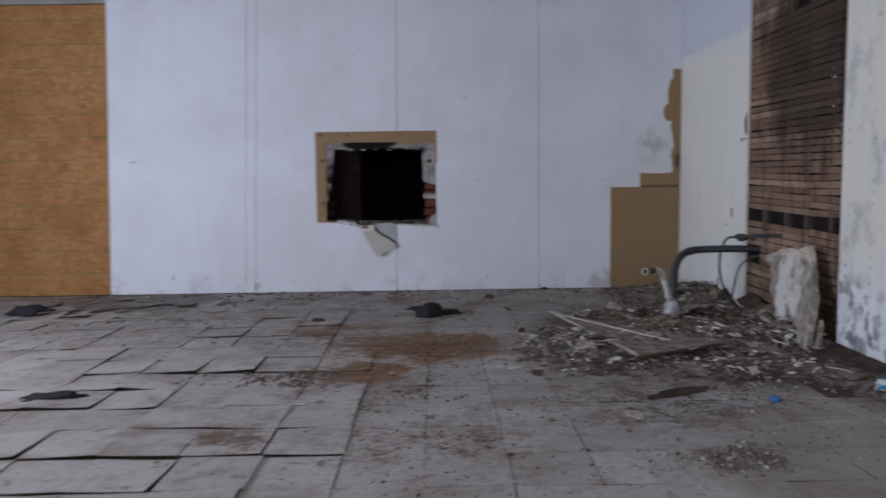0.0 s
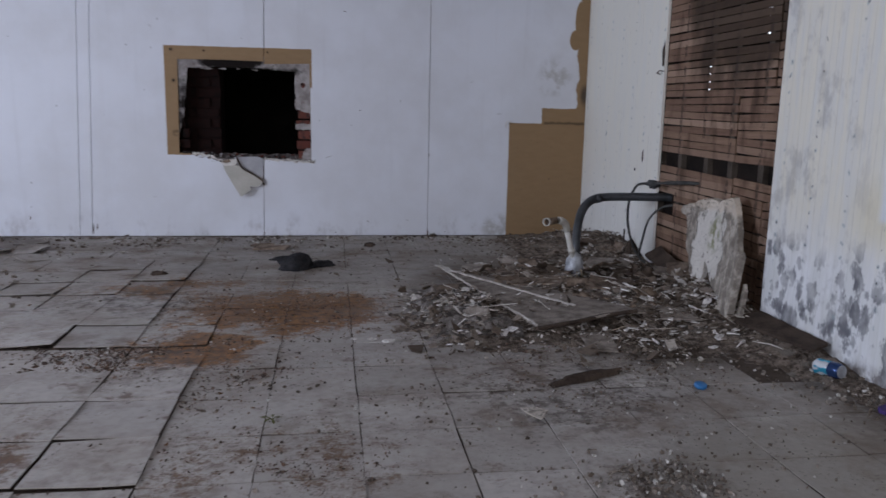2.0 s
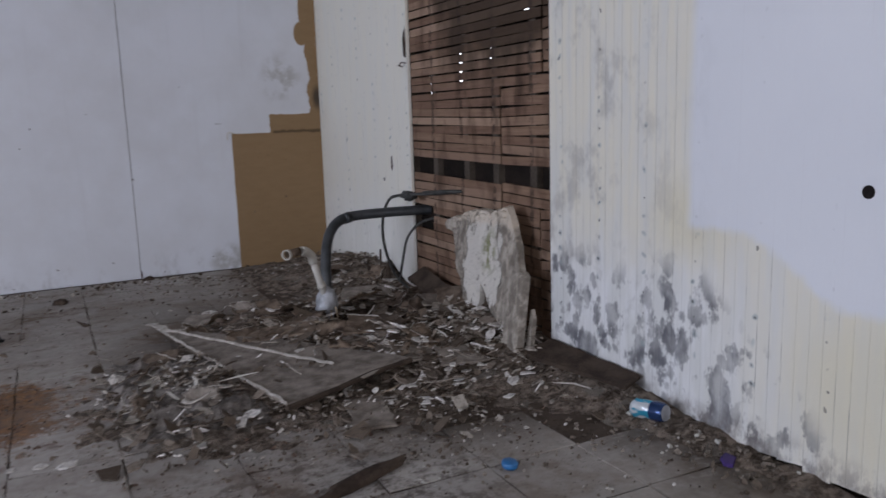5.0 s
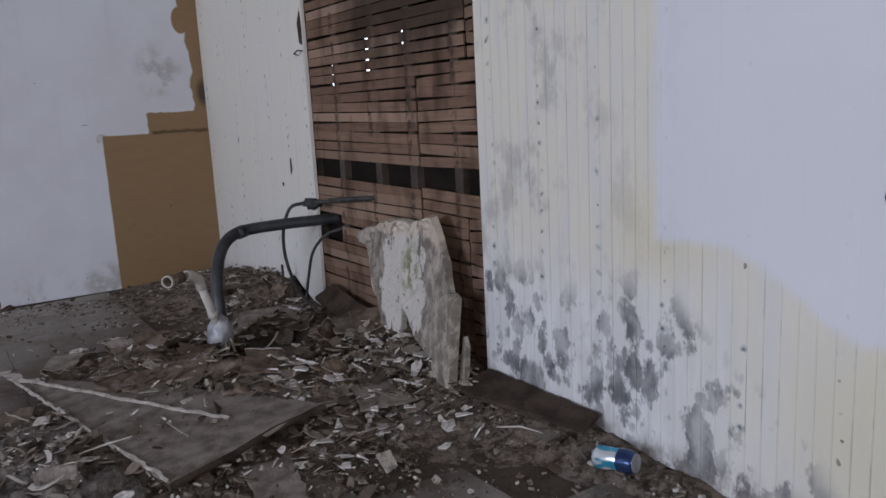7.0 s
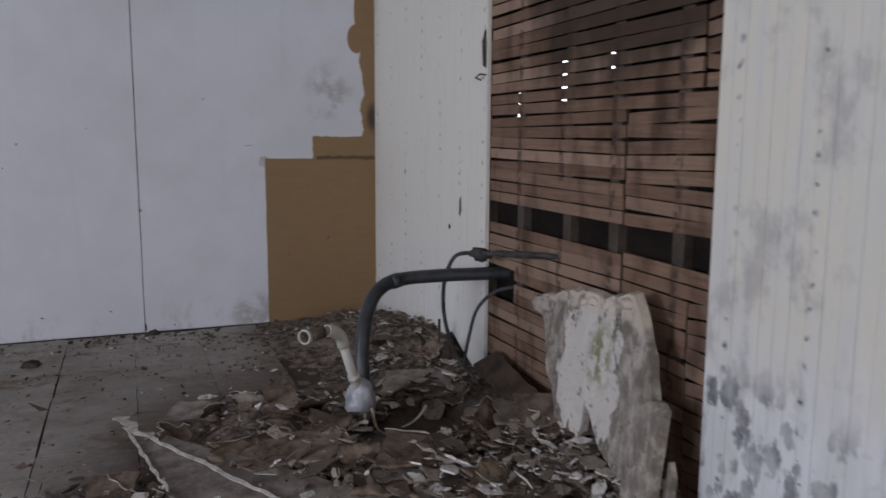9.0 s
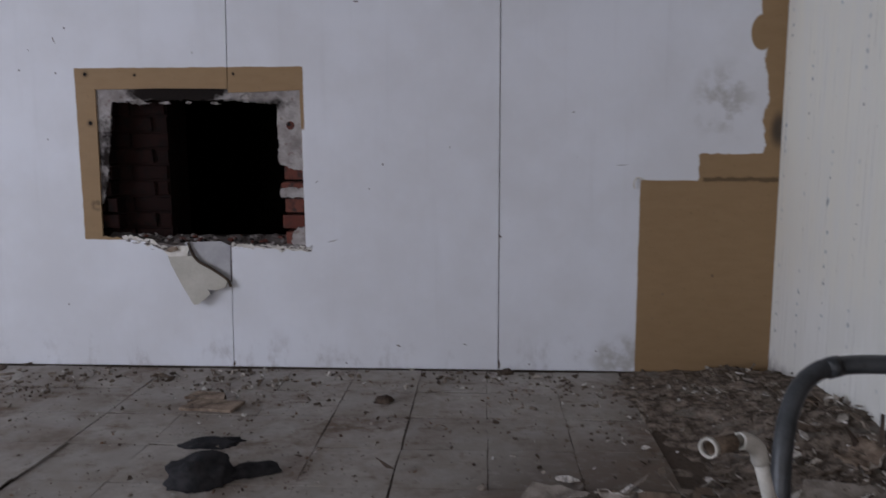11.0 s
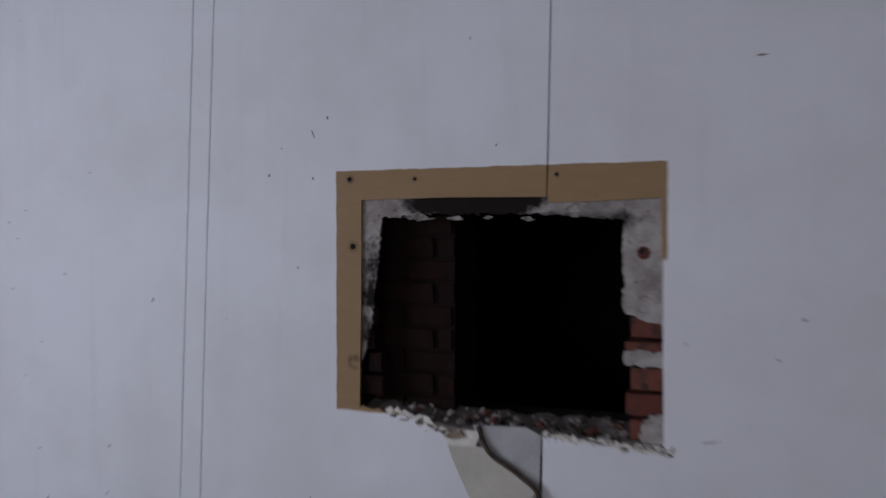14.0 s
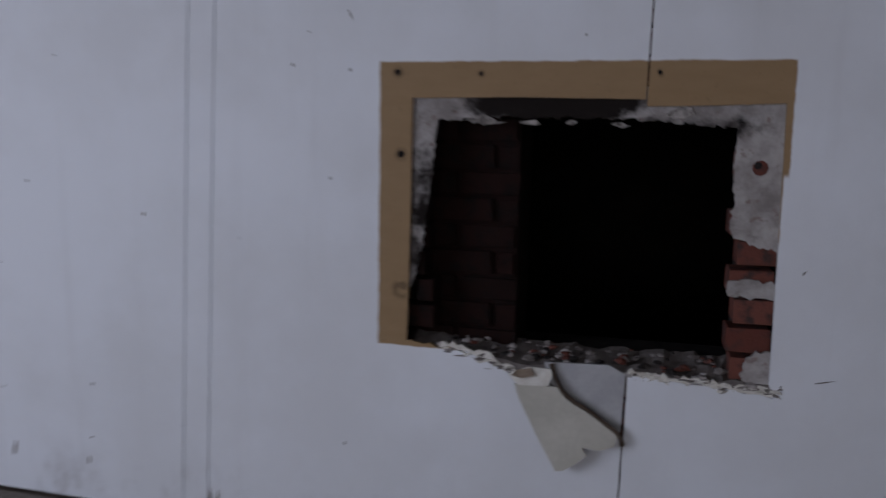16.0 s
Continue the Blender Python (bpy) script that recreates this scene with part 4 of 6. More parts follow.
plaster_patch([(0.04, 1.278), (0.10, 1.268), (0.155, 1.276), (0.12, 1.284), (0.085, 1.294)], MF - 0.016, 0.01, CHALK, "broken_lip")
plaster_patch([(0.19, 1.274), (0.215, 1.268), (0.25, 1.271), (0.235, 1.283), (0.205, 1.279)], MF - 0.016, 0.01, CHALK, "broken_lip")
plaster_patch([(0.315, 1.274), (0.335, 1.269), (0.348, 1.278), (0.33, 1.284)], MF - 0.016, 0.01, CHALK, "broken_lip")
plaster_patch([(0.435, 1.272), (0.47, 1.265), (0.49, 1.271), (0.465, 1.279), (0.445, 1.277)], MF - 0.016, 0.01, CHALK, "broken_lip")
plaster_patch([(0.56, 1.300), (0.62, 1.290), (0.66, 1.305), (0.62, 1.318)], MF - 0.016, 0.008, CHALK, "broken_lip")
part("bolt_hole", tube_bm([(0.812, MF - 0.0135, 1.168), (0.812, MF + 0.01, 1.168)], 0.020, 9), BRICK, north)
part("bolt_hole", tube_bm([(0.806, MF - 0.0145, 1.174), (0.806, MF + 0.01, 1.174)], 0.010, 8), NEARBLACK, north)
# broken plaster along the torn lower edge
for k in range(150):
    u = prng.random()
    if 0.30 < u < 0.57:
        continue
    x0 = -0.02 + 0.92 * u
    zb = (0.634 - 0.075 * min(1, max(0, u / 0.3)) if u < 0.5 else 0.594 - 0.016 * (u - 0.5)) + prng.gauss(0.003, 0.006)
    s = prng.uniform(0.004, 0.013)
    bm = bmesh.new()
    bmesh.ops.create_icosphere(bm, subdivisions=1, radius=s)
    for v in bm.verts:
        v.co = Vector((v.co.x * 1.7, v.co.y * 0.7, v.co.z * 0.6)) * prng.uniform(0.55, 1.35)
        v.co += Vector((x0, W + prng.uniform(-0.002, 0.014), zb))
    part("broken_lip", bm, prng.choice((PAPER, PAPER, PLASTER, MORTAR)), north)
for line in ([(-0.02, 0, 0.632), (0.06, 0, 0.626), (0.13, 0, 0.604), (0.21, 0, 0.566), (0.28, 0, 0.545)], [(0.512, 0, 0.594), (0.62, 0, 0.588), (0.76, 0, 0.582), (0.90, 0, 0.570)]):
    low = ragged(line, 0.003, 0.012, prng, (1, 0, 1))
    high = [(x0, 0, zz + prng.uniform(0.008, 0.026)) for x0, yy, zz in reversed(low)]
    part("broken_lip", slab_bm([(x0, W + 0.002, zz) for x0, yy, zz in low + high], (0, 0.010, 0)), PAPER, north)
# the sill, rough and covered in crumbled mortar
bm = bmesh.new()
grid = [[None] * 5 for _ in range(60)]
for i in range(60):
    for j in range(5):
        xx, yy = HX0 - 0.06 + (HX1 - HX0 + 0.18) * i / 59, W + 0.004 + 0.16 * j / 4
        zz = 0.602 + 0.030 * (j / 4) + 0.030 * max(0, 1 - i / 22) + 0.014 * noise.fractal(Vector((xx * 16, yy * 16, 0)), 0.9, 2.0, 4)
        grid[i][j] = bm.verts.new((xx, yy, zz))
for i in range(59):
    for j in range(4):
        bm.faces.new((grid[i][j], grid[i + 1][j], grid[i + 1][j + 1], grid[i][j + 1]))
ret = bmesh.ops.extrude_face_region(bm, geom=list(bm.faces))
for v in ret["geom"]:
    if isinstance(v, bmesh.types.BMVert):
        v.co.z -= 0.06
bmesh.ops.recalc_face_normals(bm, faces=bm.faces)
part("sill", bm, MORTAR, north, "crumbled mortar sill")

sill_r = random.Random(41)
for k in range(120):
    xx, yy = sill_r.uniform(-0.03, 0.80), W + sill_r.uniform(0.015, 0.14)
    if xx < 0.18 and yy > W + 0.10:
        continue
    zz = 0.606 + 0.030 * (yy - W) / 0.16 + 0.030 * max(0, 1 - (xx + 0.11) / 0.38) + 0.004
    bm = bmesh.new()
    bmesh.ops.create_icosphere(bm, subdivisions=1, radius=sill_r.uniform(0.004, 0.014))
    for v in bm.verts:
        v.co = Vector((v.co.x * 1.3, v.co.y, v.co.z * 0.7)) * sill_r.uniform(0.6, 1.3) + Vector((xx, yy, zz))
    part("mortar_crumb", bm, sill_r.choice((MORTAR, PLASTER, NEARBLACK, BRICK, MORTAR)), north)

# folded piece of hardboard hanging under the hatch
flap = thing("torn_board_flap", "torn hardboard piece folded down below the broken hatch", "board scrap", at=(0.35, W - 0.01, 0.45))
fr = random.Random(3)


def flap_piece(name, outline, thick, mat, label=""):
    bm = slab_bm([(x - 0.35, yy - (W - 0.01), zz - 0.45) for x, yy, zz in outline], thick)
    return part(name, bm, mat, flap, label)


flap_piece("backing", [(0.285, W - 0.001, 0.615), (0.30, W - 0.001, 0.56), (0.40, W - 0.001, 0.487), (0.500, W - 0.001, 0.425), (0.506, W - 0.001, 0.60), (0.46, W - 0.001, 0.622)], (0, 0.009, 0), GREYBACK, "grey inner layer")
front = [(x, W - y, z) for x, y, z in ((0.205, 0.016, 0.550), (0.219, 0.020, 0.510), (0.277, 0.034, 0.406), (0.331, 0.042, 0.318), (0.352, 0.043, 0.322), (0.385, 0.043, 0.346), (0.414, 0.044, 0.372), (0.400, 0.042, 0.394),
                                         (0.445, 0.040, 0.390), (0.486, 0.035, 0.404), (0.496, 0.030, 0.436), (0.421, 0.025, 0.490), (0.360, 0.021, 0.522), (0.330, 0.019, 0.552))]
flap_piece("folded_face", front, (0, 0.006, 0), TANBACK, "tan folded face")
part("fold_edge", tube_bm([Vector(p) - Vector((0.35, W - 0.01, 0.45)) for p in curve_points([(0.305, W - 0.008, 0.615), (0.318, W - 0.014, 0.580), (0.352, W - 0.020, 0.530), (0.421, W - 0.023, 0.490), (0.492, W - 0.026, 0.440), (0.507, W - 0.018, 0.405)], 5)], 0.007, 7), DARKWOOD, flap)
part("torn_paper", slab_bm([Vector(p) - Vector((0.35, W - 0.01, 0.45)) for p in ((0.185, W - 0.012, 0.575), (0.215, W - 0.020, 0.548), (0.30, W - 0.022, 0.553), (0.315, W - 0.016, 0.60), (0.24, W - 0.010, 0.60))], (0, 0.005, 0)), PAPER, flap)
part("brown_tear", slab_bm([Vector(p) - Vector((0.35, W - 0.01, 0.45)) for p in ((0.195, W - 0.022, 0.575), (0.225, W - 0.026, 0.570), (0.262, W - 0.025, 0.582), (0.25, W - 0.022, 0.600), (0.21, W - 0.018, 0.590))], (0, 0.004, 0)), BROWNSHEET, flap)

# glowing sheet added as bright sky, seen as slits through the laths
m, t, b = material("sky_glow_sheet", 1.0)
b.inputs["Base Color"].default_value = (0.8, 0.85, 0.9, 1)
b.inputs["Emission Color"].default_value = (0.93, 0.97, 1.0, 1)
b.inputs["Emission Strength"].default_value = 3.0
tagged(part("backdrop", box_bm((70, -150, -2), (70.5, 420, 60)), m, kind="structure"), "added glowing sheet for the pale sky beyond the building", "backdrop")

# ---- the rubble heap ----
nx, ny = 130, 230
X0, X1, Y0, Y1 = 1.30, E + 0.012, 2.6, W - 0.001
vs, fs = [], []
for j in range(ny + 1):
    for i in range(nx + 1):
        xx, yy = X0 + (X1 - X0) * i / nx, Y0 + (Y1 - Y0) * j / ny
        vs.append((xx, yy, heap_height(xx, yy)))
for j in range(ny):
    for i in range(nx):
        a = j * (nx + 1) + i
        if max(vs[k][2] for k in (a, a + 1, a + nx + 2, a + nx + 1)) > -0.012:
            fs.append((a, a + 1, a + nx + 2, a + nx + 1))
me = bpy.data.meshes.new("rubble_heap")
me.from_pydata(vs, [], fs)
heap = solid("rubble_heap", me, HEAP, None, "low heap of dark crumbled plaster and dirt against the wall", "stuff", "rubble", True)


def flake_mesh(name, items):
    """Joined thin, uneven chips: place, size, turn, tilt and lift of each."""
    V, F = [], []
    r = random.Random(len(items))
    for x, yy, z, s, asp, thick in items:
        n = r.choice((3, 4, 4, 5, 6))
        rot = Euler((r.gauss(0, 0.36), r.gauss(0, 0.36), r.uniform(0, 6.28))).to_matrix()
        base = len(V)
        ring = []
        for k in range(n):
            a = 6.283 * k / n + r.uniform(-0.35, 0.35)
            q = s * r.uniform(0.45, 1.2)
            ring.append(Vector((q * math.cos(a), q * asp * math.sin(a), 0)))
        for dz in (0, thick):
            for p in ring:
                V.append(tuple(rot @ (p + Vector((0, 0, dz))) + Vector((x, yy, z))))
        F.append(tuple(base + n + k for k in range(n)))
        F.append(tuple(base + n - 1 - k for k in range(n)))
        for k in range(n):
            F.append((base + k, base + (k + 1) % n, base + n + (k + 1) % n, base + n + k))
    m = bpy.data.meshes.new(name)
    m.from_pydata(V, [], F)
    return m


def scatter(n, cx, cy, rx, ry, smin, smax, seed, lift=0.004, asp=(0.35, 0.9), thick=(0.002, 0.007), power=2.0):
    r = random.Random(seed)
    out = []
    while len(out) < n:
        x, yy = r.gauss(cx, rx), r.gauss(cy, ry)
        if x > E - 0.02 or yy > W - 0.02 or x < FLOOR_W + 0.1 or yy < FLOOR_S + 0.1 or in_pit(x, yy) or (on_sheet(x, yy) and r.random() < 0.85):
            continue
        clump = noise.fractal(Vector((x * 3.1, yy * 3.1, seed * 1.7)), 0.7, 2.2, 5)
        if clump < r.uniform(-0.25, 0.45):
            continue
        s = smin + (smax - smin) * r.random() ** power
        out.append((x, yy, rest(x, yy) + r.uniform(0.0, lift), s, r.uniform(*asp), r.uniform(*thick)))
    return out


items = scatter(420, 2.35, 5.45, 0.38, 0.50, 0.006, 0.055, 1, 0.02, (0.3, 0.9))
items += scatter(320, 2.78, 5.20, 0.16, 0.26, 0.008, 0.055, 2, 0.025, (0.2, 0.8))
items += scatter(300, 2.90, 6.75, 0.16, 0.36, 0.006, 0.04, 3, 0.025, (0.2, 0.8))
items += scatter(330, 1.65, 5.15, 0.14, 0.24, 0.008, 0.05, 4, 0.045)
items += scatter(160, 2.65, 4.72, 0.22, 0.10, 0.006, 0.03, 6, 0.006)
items += [(a, b, c + 0.03, d * 0.7, e, f) for a, b, c, d, e, f in scatter(90, 2.05, 5.2, 0.16, 0.25, 0.006, 0.03, 19, 0.004)]
items += scatter(300, 2.42, 5.65, 0.34, 0.38, 0.010, 0.070, 31, 0.040, (0.45, 1.0), (0.002, 0.006))
items += scatter(200, 2.70, 5.22, 0.18, 0.20, 0.008, 0.045, 32, 0.035, (0.25, 0.85), (0.002, 0.006))
items += scatter(220, 0.6, 7.52, 1.3, 0.07, 0.008, 0.032, 23, 0.004, (0.3, 0.8), (0.003, 0.012))
solid("plaster_flakes", flake_mesh("plaster_flakes", items), FLAKES, None, "broken plaster flakes strewn over the rubble heap", "stuff", "debris")
items = scatter(800, 1.95, 4.1, 0.50, 0.50, 0.002, 0.010, 7, 0.001, (0.5, 1), (0.002, 0.009))
items += scatter(380, 1.97, 3.42, 0.13, 0.07, 0.002, 0.011, 8, 0.006, (0.5, 1), (0.003, 0.012))
items += scatter(700, 0.6, 5.0, 1.3, 1.2, 0.002, 0.012, 9, 0.001, (0.4, 1), (0.002, 0.008))
items += scatter(500, 0.35, 4.6, 0.25, 0.32, 0.003, 0.012, 10, 0.001, (0.4, 1), (0.002, 0.008))
items += scatter(450, 0.2, 7.35, 1.3, 0.22, 0.004, 0.022, 11, 0.003, (0.4, 1), (0.003, 0.012))
items += scatter(420, 2.95, 3.9, 0.07, 0.7, 0.004, 0.018, 12, 0.004, (0.4, 1), (0.003, 0.010))
items += scatter(500, 2.4, 4.5, 0.4, 0.25, 0.003, 0.014, 13, 0.002, (0.4, 1), (0.002, 0.008))
items += scatter(300, -1.3, 6.2, 0.7, 0.7, 0.005, 0.028, 14, 0.003, (0.4, 1), (0.002, 0.010))
items += scatter(420, 2.6, 7.1, 0.35, 0.4, 0.004, 0.02, 16, 0.003, (0.4, 1), (0.002, 0.010))
solid("floor_crumbs", flake_mesh("floor_crumbs", items), CRUMBS, None, "grey and brown crumbs littering the tiles", "stuff", "debris")
items = scatter(900, 0.95, 5.33, 0.38, 0.24, 0.002, 0.010, 15, 0.002, (0.2, 0.6), (0.001, 0.004))
items += scatter(300, 0.5, 4.5, 0.17, 0.3, 0.003, 0.011, 17, 0.002, (0.2, 0.6), (0.001, 0.004))
items += scatter(60, 0.9, 3.62, 0.15, 0.13, 0.002, 0.008, 18, 0.002, (0.2, 0.6), (0.001, 0.004))
items += scatter(260, 1.2, 7.25, 0.9, 0.2, 0.003, 0.014, 20, 0.002, (0.2, 0.6), (0.001, 0.004))
items += scatter(200, 0.2, 5.9, 0.5, 0.3, 0.003, 0.012, 22, 0.002, (0.2, 0.6), (0.001, 0.004))
items_b = []
for n, cx, cy, rx, ry, big, seed in ((760, 0.40, 4.50, 0.20, 0.20, 0.015, 51), (520, -0.05, 4.80, 0.28, 0.20, 0.016, 52), (300, 0.02, 3.78, 0.13, 0.24, 0.012, 53), (110, 1.01, 3.70, 0.12, 0.08, 0.009, 54),
                                     (110, 0.72, 3.60, 0.14, 0.08, 0.009, 55), (90, 0.83, 3.30, 0.14, 0.10, 0.009, 56), (700, 0.25, 4.25, 0.75, 0.85, 0.011, 57), (520, -0.6, 5.6, 0.8, 0.6, 0.018, 58),
                                     (420, 0.8, 5.4, 0.42, 0.30, 0.012, 59), (360, 1.75, 4.45, 0.45, 0.22, 0.012, 60), (220, 2.35, 4.55, 0.22, 0.14, 0.016, 61), (260, 1.0, 6.6, 0.8, 0.35, 0.015, 62)):
    items_b += scatter(n, cx, cy, rx, ry, 0.002, big, seed, 0.002, (0.3, 0.9), (0.001, 0.005), 2.6)
solid("brown_floor_debris", flake_mesh("brown_floor_debris", items_b), BROWN_CRUMBS, None, "reddish-brown crumbled debris lying in drifts on the tiles", "stuff", "debris")
solid("rust_brown_litter", flake_mesh("rust_brown_litter", items), LITTER, None, "rust-brown crumbled wood litter on the tiles", "stuff", "debris")


def lying(name, label, category, outline, thick, mat, tilt=(0, 0), seed=0, rag=0.012, group="", lift=0.0):
    """A broken sheet that lies on the heap: outline in plan, ragged and tilted about its middle."""
    r = random.Random(seed)
    cx, cy = sum(p[0] for p in outline) / len(outline), sum(p[1] for p in outline) / len(outline)
    pts = ragged([(p[0] - cx, p[1] - cy, 0) for p in outline + outline[:1]], rag, 0.045, r, (1, 1, 0))[:-1]
    pts = [(a, b, a * tilt[0] + b * tilt[1]) for a, b, c in pts]
    z = max(rest(cx + a, cy + b) - c for a, b, c in pts) * 0.5 + rest(cx, cy) * 0.5 + lift
    ob = thing(name, label, category, group, at=(cx, cy, z))
    part("sheet", slab_bm(pts, (0, 0, thick)), mat, ob)
    return ob, pts, z, (cx, cy)


def rim_strip(ob, a, b, w, mat, lift, seed, name="torn_edge", thick=0.004):
    """A narrow torn strip along the edge from a to b (in the parent's own frame)."""
    r = random.Random(seed)
    a, b = Vector(a), Vector(b)
    d = (b - a).normalized()
    n = Vector((-d.y, d.x, 0))
    k = max(3, int((b - a).length / 0.03))
    l1 = [a.lerp(b, i / k) + n * r.uniform(-0.5, 0.6) * w for i in range(k + 1)]
    l2 = [p + n * w * r.uniform(0.25, 1.3) for p in l1]
    pts = [tuple(p + Vector((0, 0, lift))) for p in l1] + [tuple(p + Vector((0, 0, lift + 0.004))) for p in reversed(l2)]
    part(name, slab_bm(pts, (0, 0, thick)), mat, ob, "white torn edge")


A, B, C, D = (1.70, 6.12), (1.95, 4.80), (2.48, 4.98), (2.20, 5.45)
ob, pts, z, (cx, cy) = lying("fallen_board_sheet", "grey fallen board sheet with white torn edges on rubble", "board sheet", [A, B, C, D], 0.010, SHEET, (0.05, 0.005), 21, 0.006, "fallen sheets", 0.006)
sl = lambda p: (p[0] - cx, p[1] - cy, (p[0] - cx) * 0.05 + (p[1] - cy) * 0.005)
rim_strip(ob, sl((1.69, 6.10)), sl((1.945, 4.81)), 0.008, EDGE, 0.010, 1)
rim_strip(ob, sl((1.70, 6.08)), sl((2.20, 5.08)), 0.010, EDGE, 0.013, 2)
rim_strip(ob, sl((1.66, 6.20)), sl((1.76, 5.95)), 0.030, EDGE, 0.012, 3)
# a dark tube along the sheet's front edge
part("front_edge", tube_bm([Vector(sl(p)) + Vector((0, 0, 0.002)) for p in ((1.945, 4.795), (2.15, 4.86), (2.30, 4.93), (2.48, 4.965))], 0.010, 7), DARKWOOD, ob, "dark front edge")
more = [
    ([(2.22, 5.05), (2.60, 5.02), (2.72, 5.30), (2.36, 5.42)], SHEET, (0.02, 0.06)),
    ([(1.98, 5.62), (2.25, 5.50), (2.40, 5.80), (2.12, 5.98)], BROWNSHEET, (0.10, -0.05)),
    ([(2.36, 5.40), (2.64, 5.36), (2.66, 5.54), (2.46, 5.62)], BROWNSHEET, (-0.08, 0.10)),
    ([(2.02, 6.02), (2.26, 5.98), (2.28, 6.16), (2.10, 6.22)], BROWNSHEET, (0.16, 0.12)),
    ([(2.62, 6.18), (2.92, 6.12), (2.96, 6.30), (2.70, 6.36)], SHEET, (0.05, 0.10)),
    ([(2.30, 6.12), (2.58, 6.10), (2.55, 6.26), (2.36, 6.30)], BROWNSHEET, (0.02, 0.14)),
    ([(2.76, 5.44), (2.97, 5.38), (2.99, 5.56), (2.84, 5.62)], SHEET, (-0.10, 0.08)),
    ([(1.82, 6.28), (2.00, 6.22), (2.05, 6.32), (1.88, 6.40)], SHEET, (0.10, 0.16)),
    ([(2.58, 4.92), (2.78, 4.88), (2.82, 5.04), (2.64, 5.10)], SHEET, (0.03, 0.08)),
    ([(2.10, 4.60), (2.24, 4.56), (2.30, 4.84), (2.18, 4.86)], SHEET, (0.0, 0.0)),
    ([(1.56, 5.55), (1.70, 5.50), (1.74, 5.72), (1.60, 5.78)], BROWNSHEET, (0.15, 0.10)),
]
for k, (o, m, tl) in enumerate(more):
    ob, pts, z, c = lying("fallen_board_sheet", ("brown" if m is BROWNSHEET else "grey") + " broken board piece lying on the rubble heap", "board sheet", o, 0.008, m, tl, 30 + k, 0.012, "fallen sheets", 0.002)
    if k % 2 == 0:
        i = (k * 5) % max(1, len(pts) - 6)
        rim_strip(ob, pts[i], pts[i + 4], 0.010, EDGE, 0.007, 60 + k, thick=0.004)

# broken tiles lifted by the west door and pieces by the wall
bt = random.Random(58)
for k in range(36):
    x, yy, s, a0 = bt.uniform(-2.40, -0.75), bt.uniform(6.35, 7.45), bt.uniform(0.07, 0.15), bt.uniform(0, 6.28)
    n = bt.choice((4, 5, 5))
    shape = [(x + s * bt.uniform(0.75, 1.1) * math.cos(a0 + 6.283 * i / n), yy + s * bt.uniform(0.75, 1.1) * math.sin(a0 + 6.283 * i / n)) for i in range(n)]
    if max(p[1] for p in shape) < W - 0.03:
        lying("broken_tile", "cracked grey floor tile piece lifted off the floor", "tile piece", shape, 0.006, TILE, (bt.gauss(0, 0.11), bt.gauss(0, 0.11)), 90 + k, 0.003, "broken tiles", 0.007)
lying("broken_board", "purple-brown broken board piece on the floor", "board piece", [(0.47, 7.06), (0.70, 7.02), (0.73, 7.12), (0.52, 7.15)], 0.012, BROWNSHEET, (0.04, 0.05), 120, 0.006, "broken boards", 0.006)
lying("broken_board", "purple-brown broken board piece on the floor", "board piece", [(0.44, 7.20), (0.62, 7.18), (0.60, 7.25), (0.47, 7.27)], 0.010, BROWNSHEET, (0.02, 0.04), 121, 0.006, "broken boards", 0.004)

# crumpled damp sheets with pale torn edges
cr = random.Random(404)


def crumpled(at, w, l, rz, mat, curl, label):
    n = 13
    bm = bmesh.new()
    seed = cr.uniform(0, 50)
    grid = {}
    for i in range(n):
        for j in range(n):
            u, v = i / (n - 1) - 0.5, j / (n - 1) - 0.5
            cut = 0.17 * noise.fractal(Vector((u * 5 + seed, v * 5, 0)), 0.7, 2.2, 5)
            h = 0.13 * min(w, l) * noise.fractal(Vector((u * 4.2, v * 4.2, seed)), 0.65, 2.2, 5) + curl * max(0, v + 0.1) ** 2 * 2
            grid[i, j] = bm.verts.new((u * w * (1 + cut * 2), v * l * (1 + cut * 2) + cut * l * 0.4, h))
    drop = set()
    for i, j in ((0, 0), (n - 2, 0), (0, n - 2), (n - 2, n - 2)):
        if cr.random() < 0.7:
            drop |= {(i, j), (i, max(0, j - 1) if j else 1)} if cr.random() < 0.5 else {(i, j)}
    for i in range(n - 1):
        for j in range(n - 1):
            if (i, j) not in drop:
                bm.faces.new((grid[i, j], grid[i + 1, j], grid[i + 1, j + 1], grid[i, j + 1]))
    top = [grid[i, n - 1].co.copy() for i in range(1, n - 1)]
    sidep = [grid[n - 1, j].co.copy() for j in range(1, n - 1)]
    ext = bmesh.ops.extrude_face_region(bm, geom=list(bm.faces))
    for v in ext["geom"]:
        if isinstance(v, bmesh.types.BMVert):
            v.co.z -= 0.005
    for v in [v for v in bm.verts if not v.link_faces]:
        bm.verts.remove(v)
    bmesh.ops.recalc_face_normals(bm, faces=bm.faces)
    low = min(v.co.z for v in bm.verts)
    ob = thing("crumpled_sheet", label, "sheet", "crumpled sheets")
    part("sheet", bm, mat, ob, smooth=True)
    for line in (top, sidep):
        if cr.random() < 0.5:
            pts = [p + Vector((cr.gauss(0, 0.002), cr.gauss(0, 0.002), 0.001)) for p in line]
            part("torn_edge", tube_bm(pts, 0.003, 5, True, None, [cr.uniform(0.0006, 0.0028) for _ in pts]), EDGE, ob, "pale torn edge")
    ob.matrix_world = pose(at[0], at[1], rest(*at) - low * 0.45 + 0.003, cr.gauss(0, 6), cr.gauss(0, 6), rz)


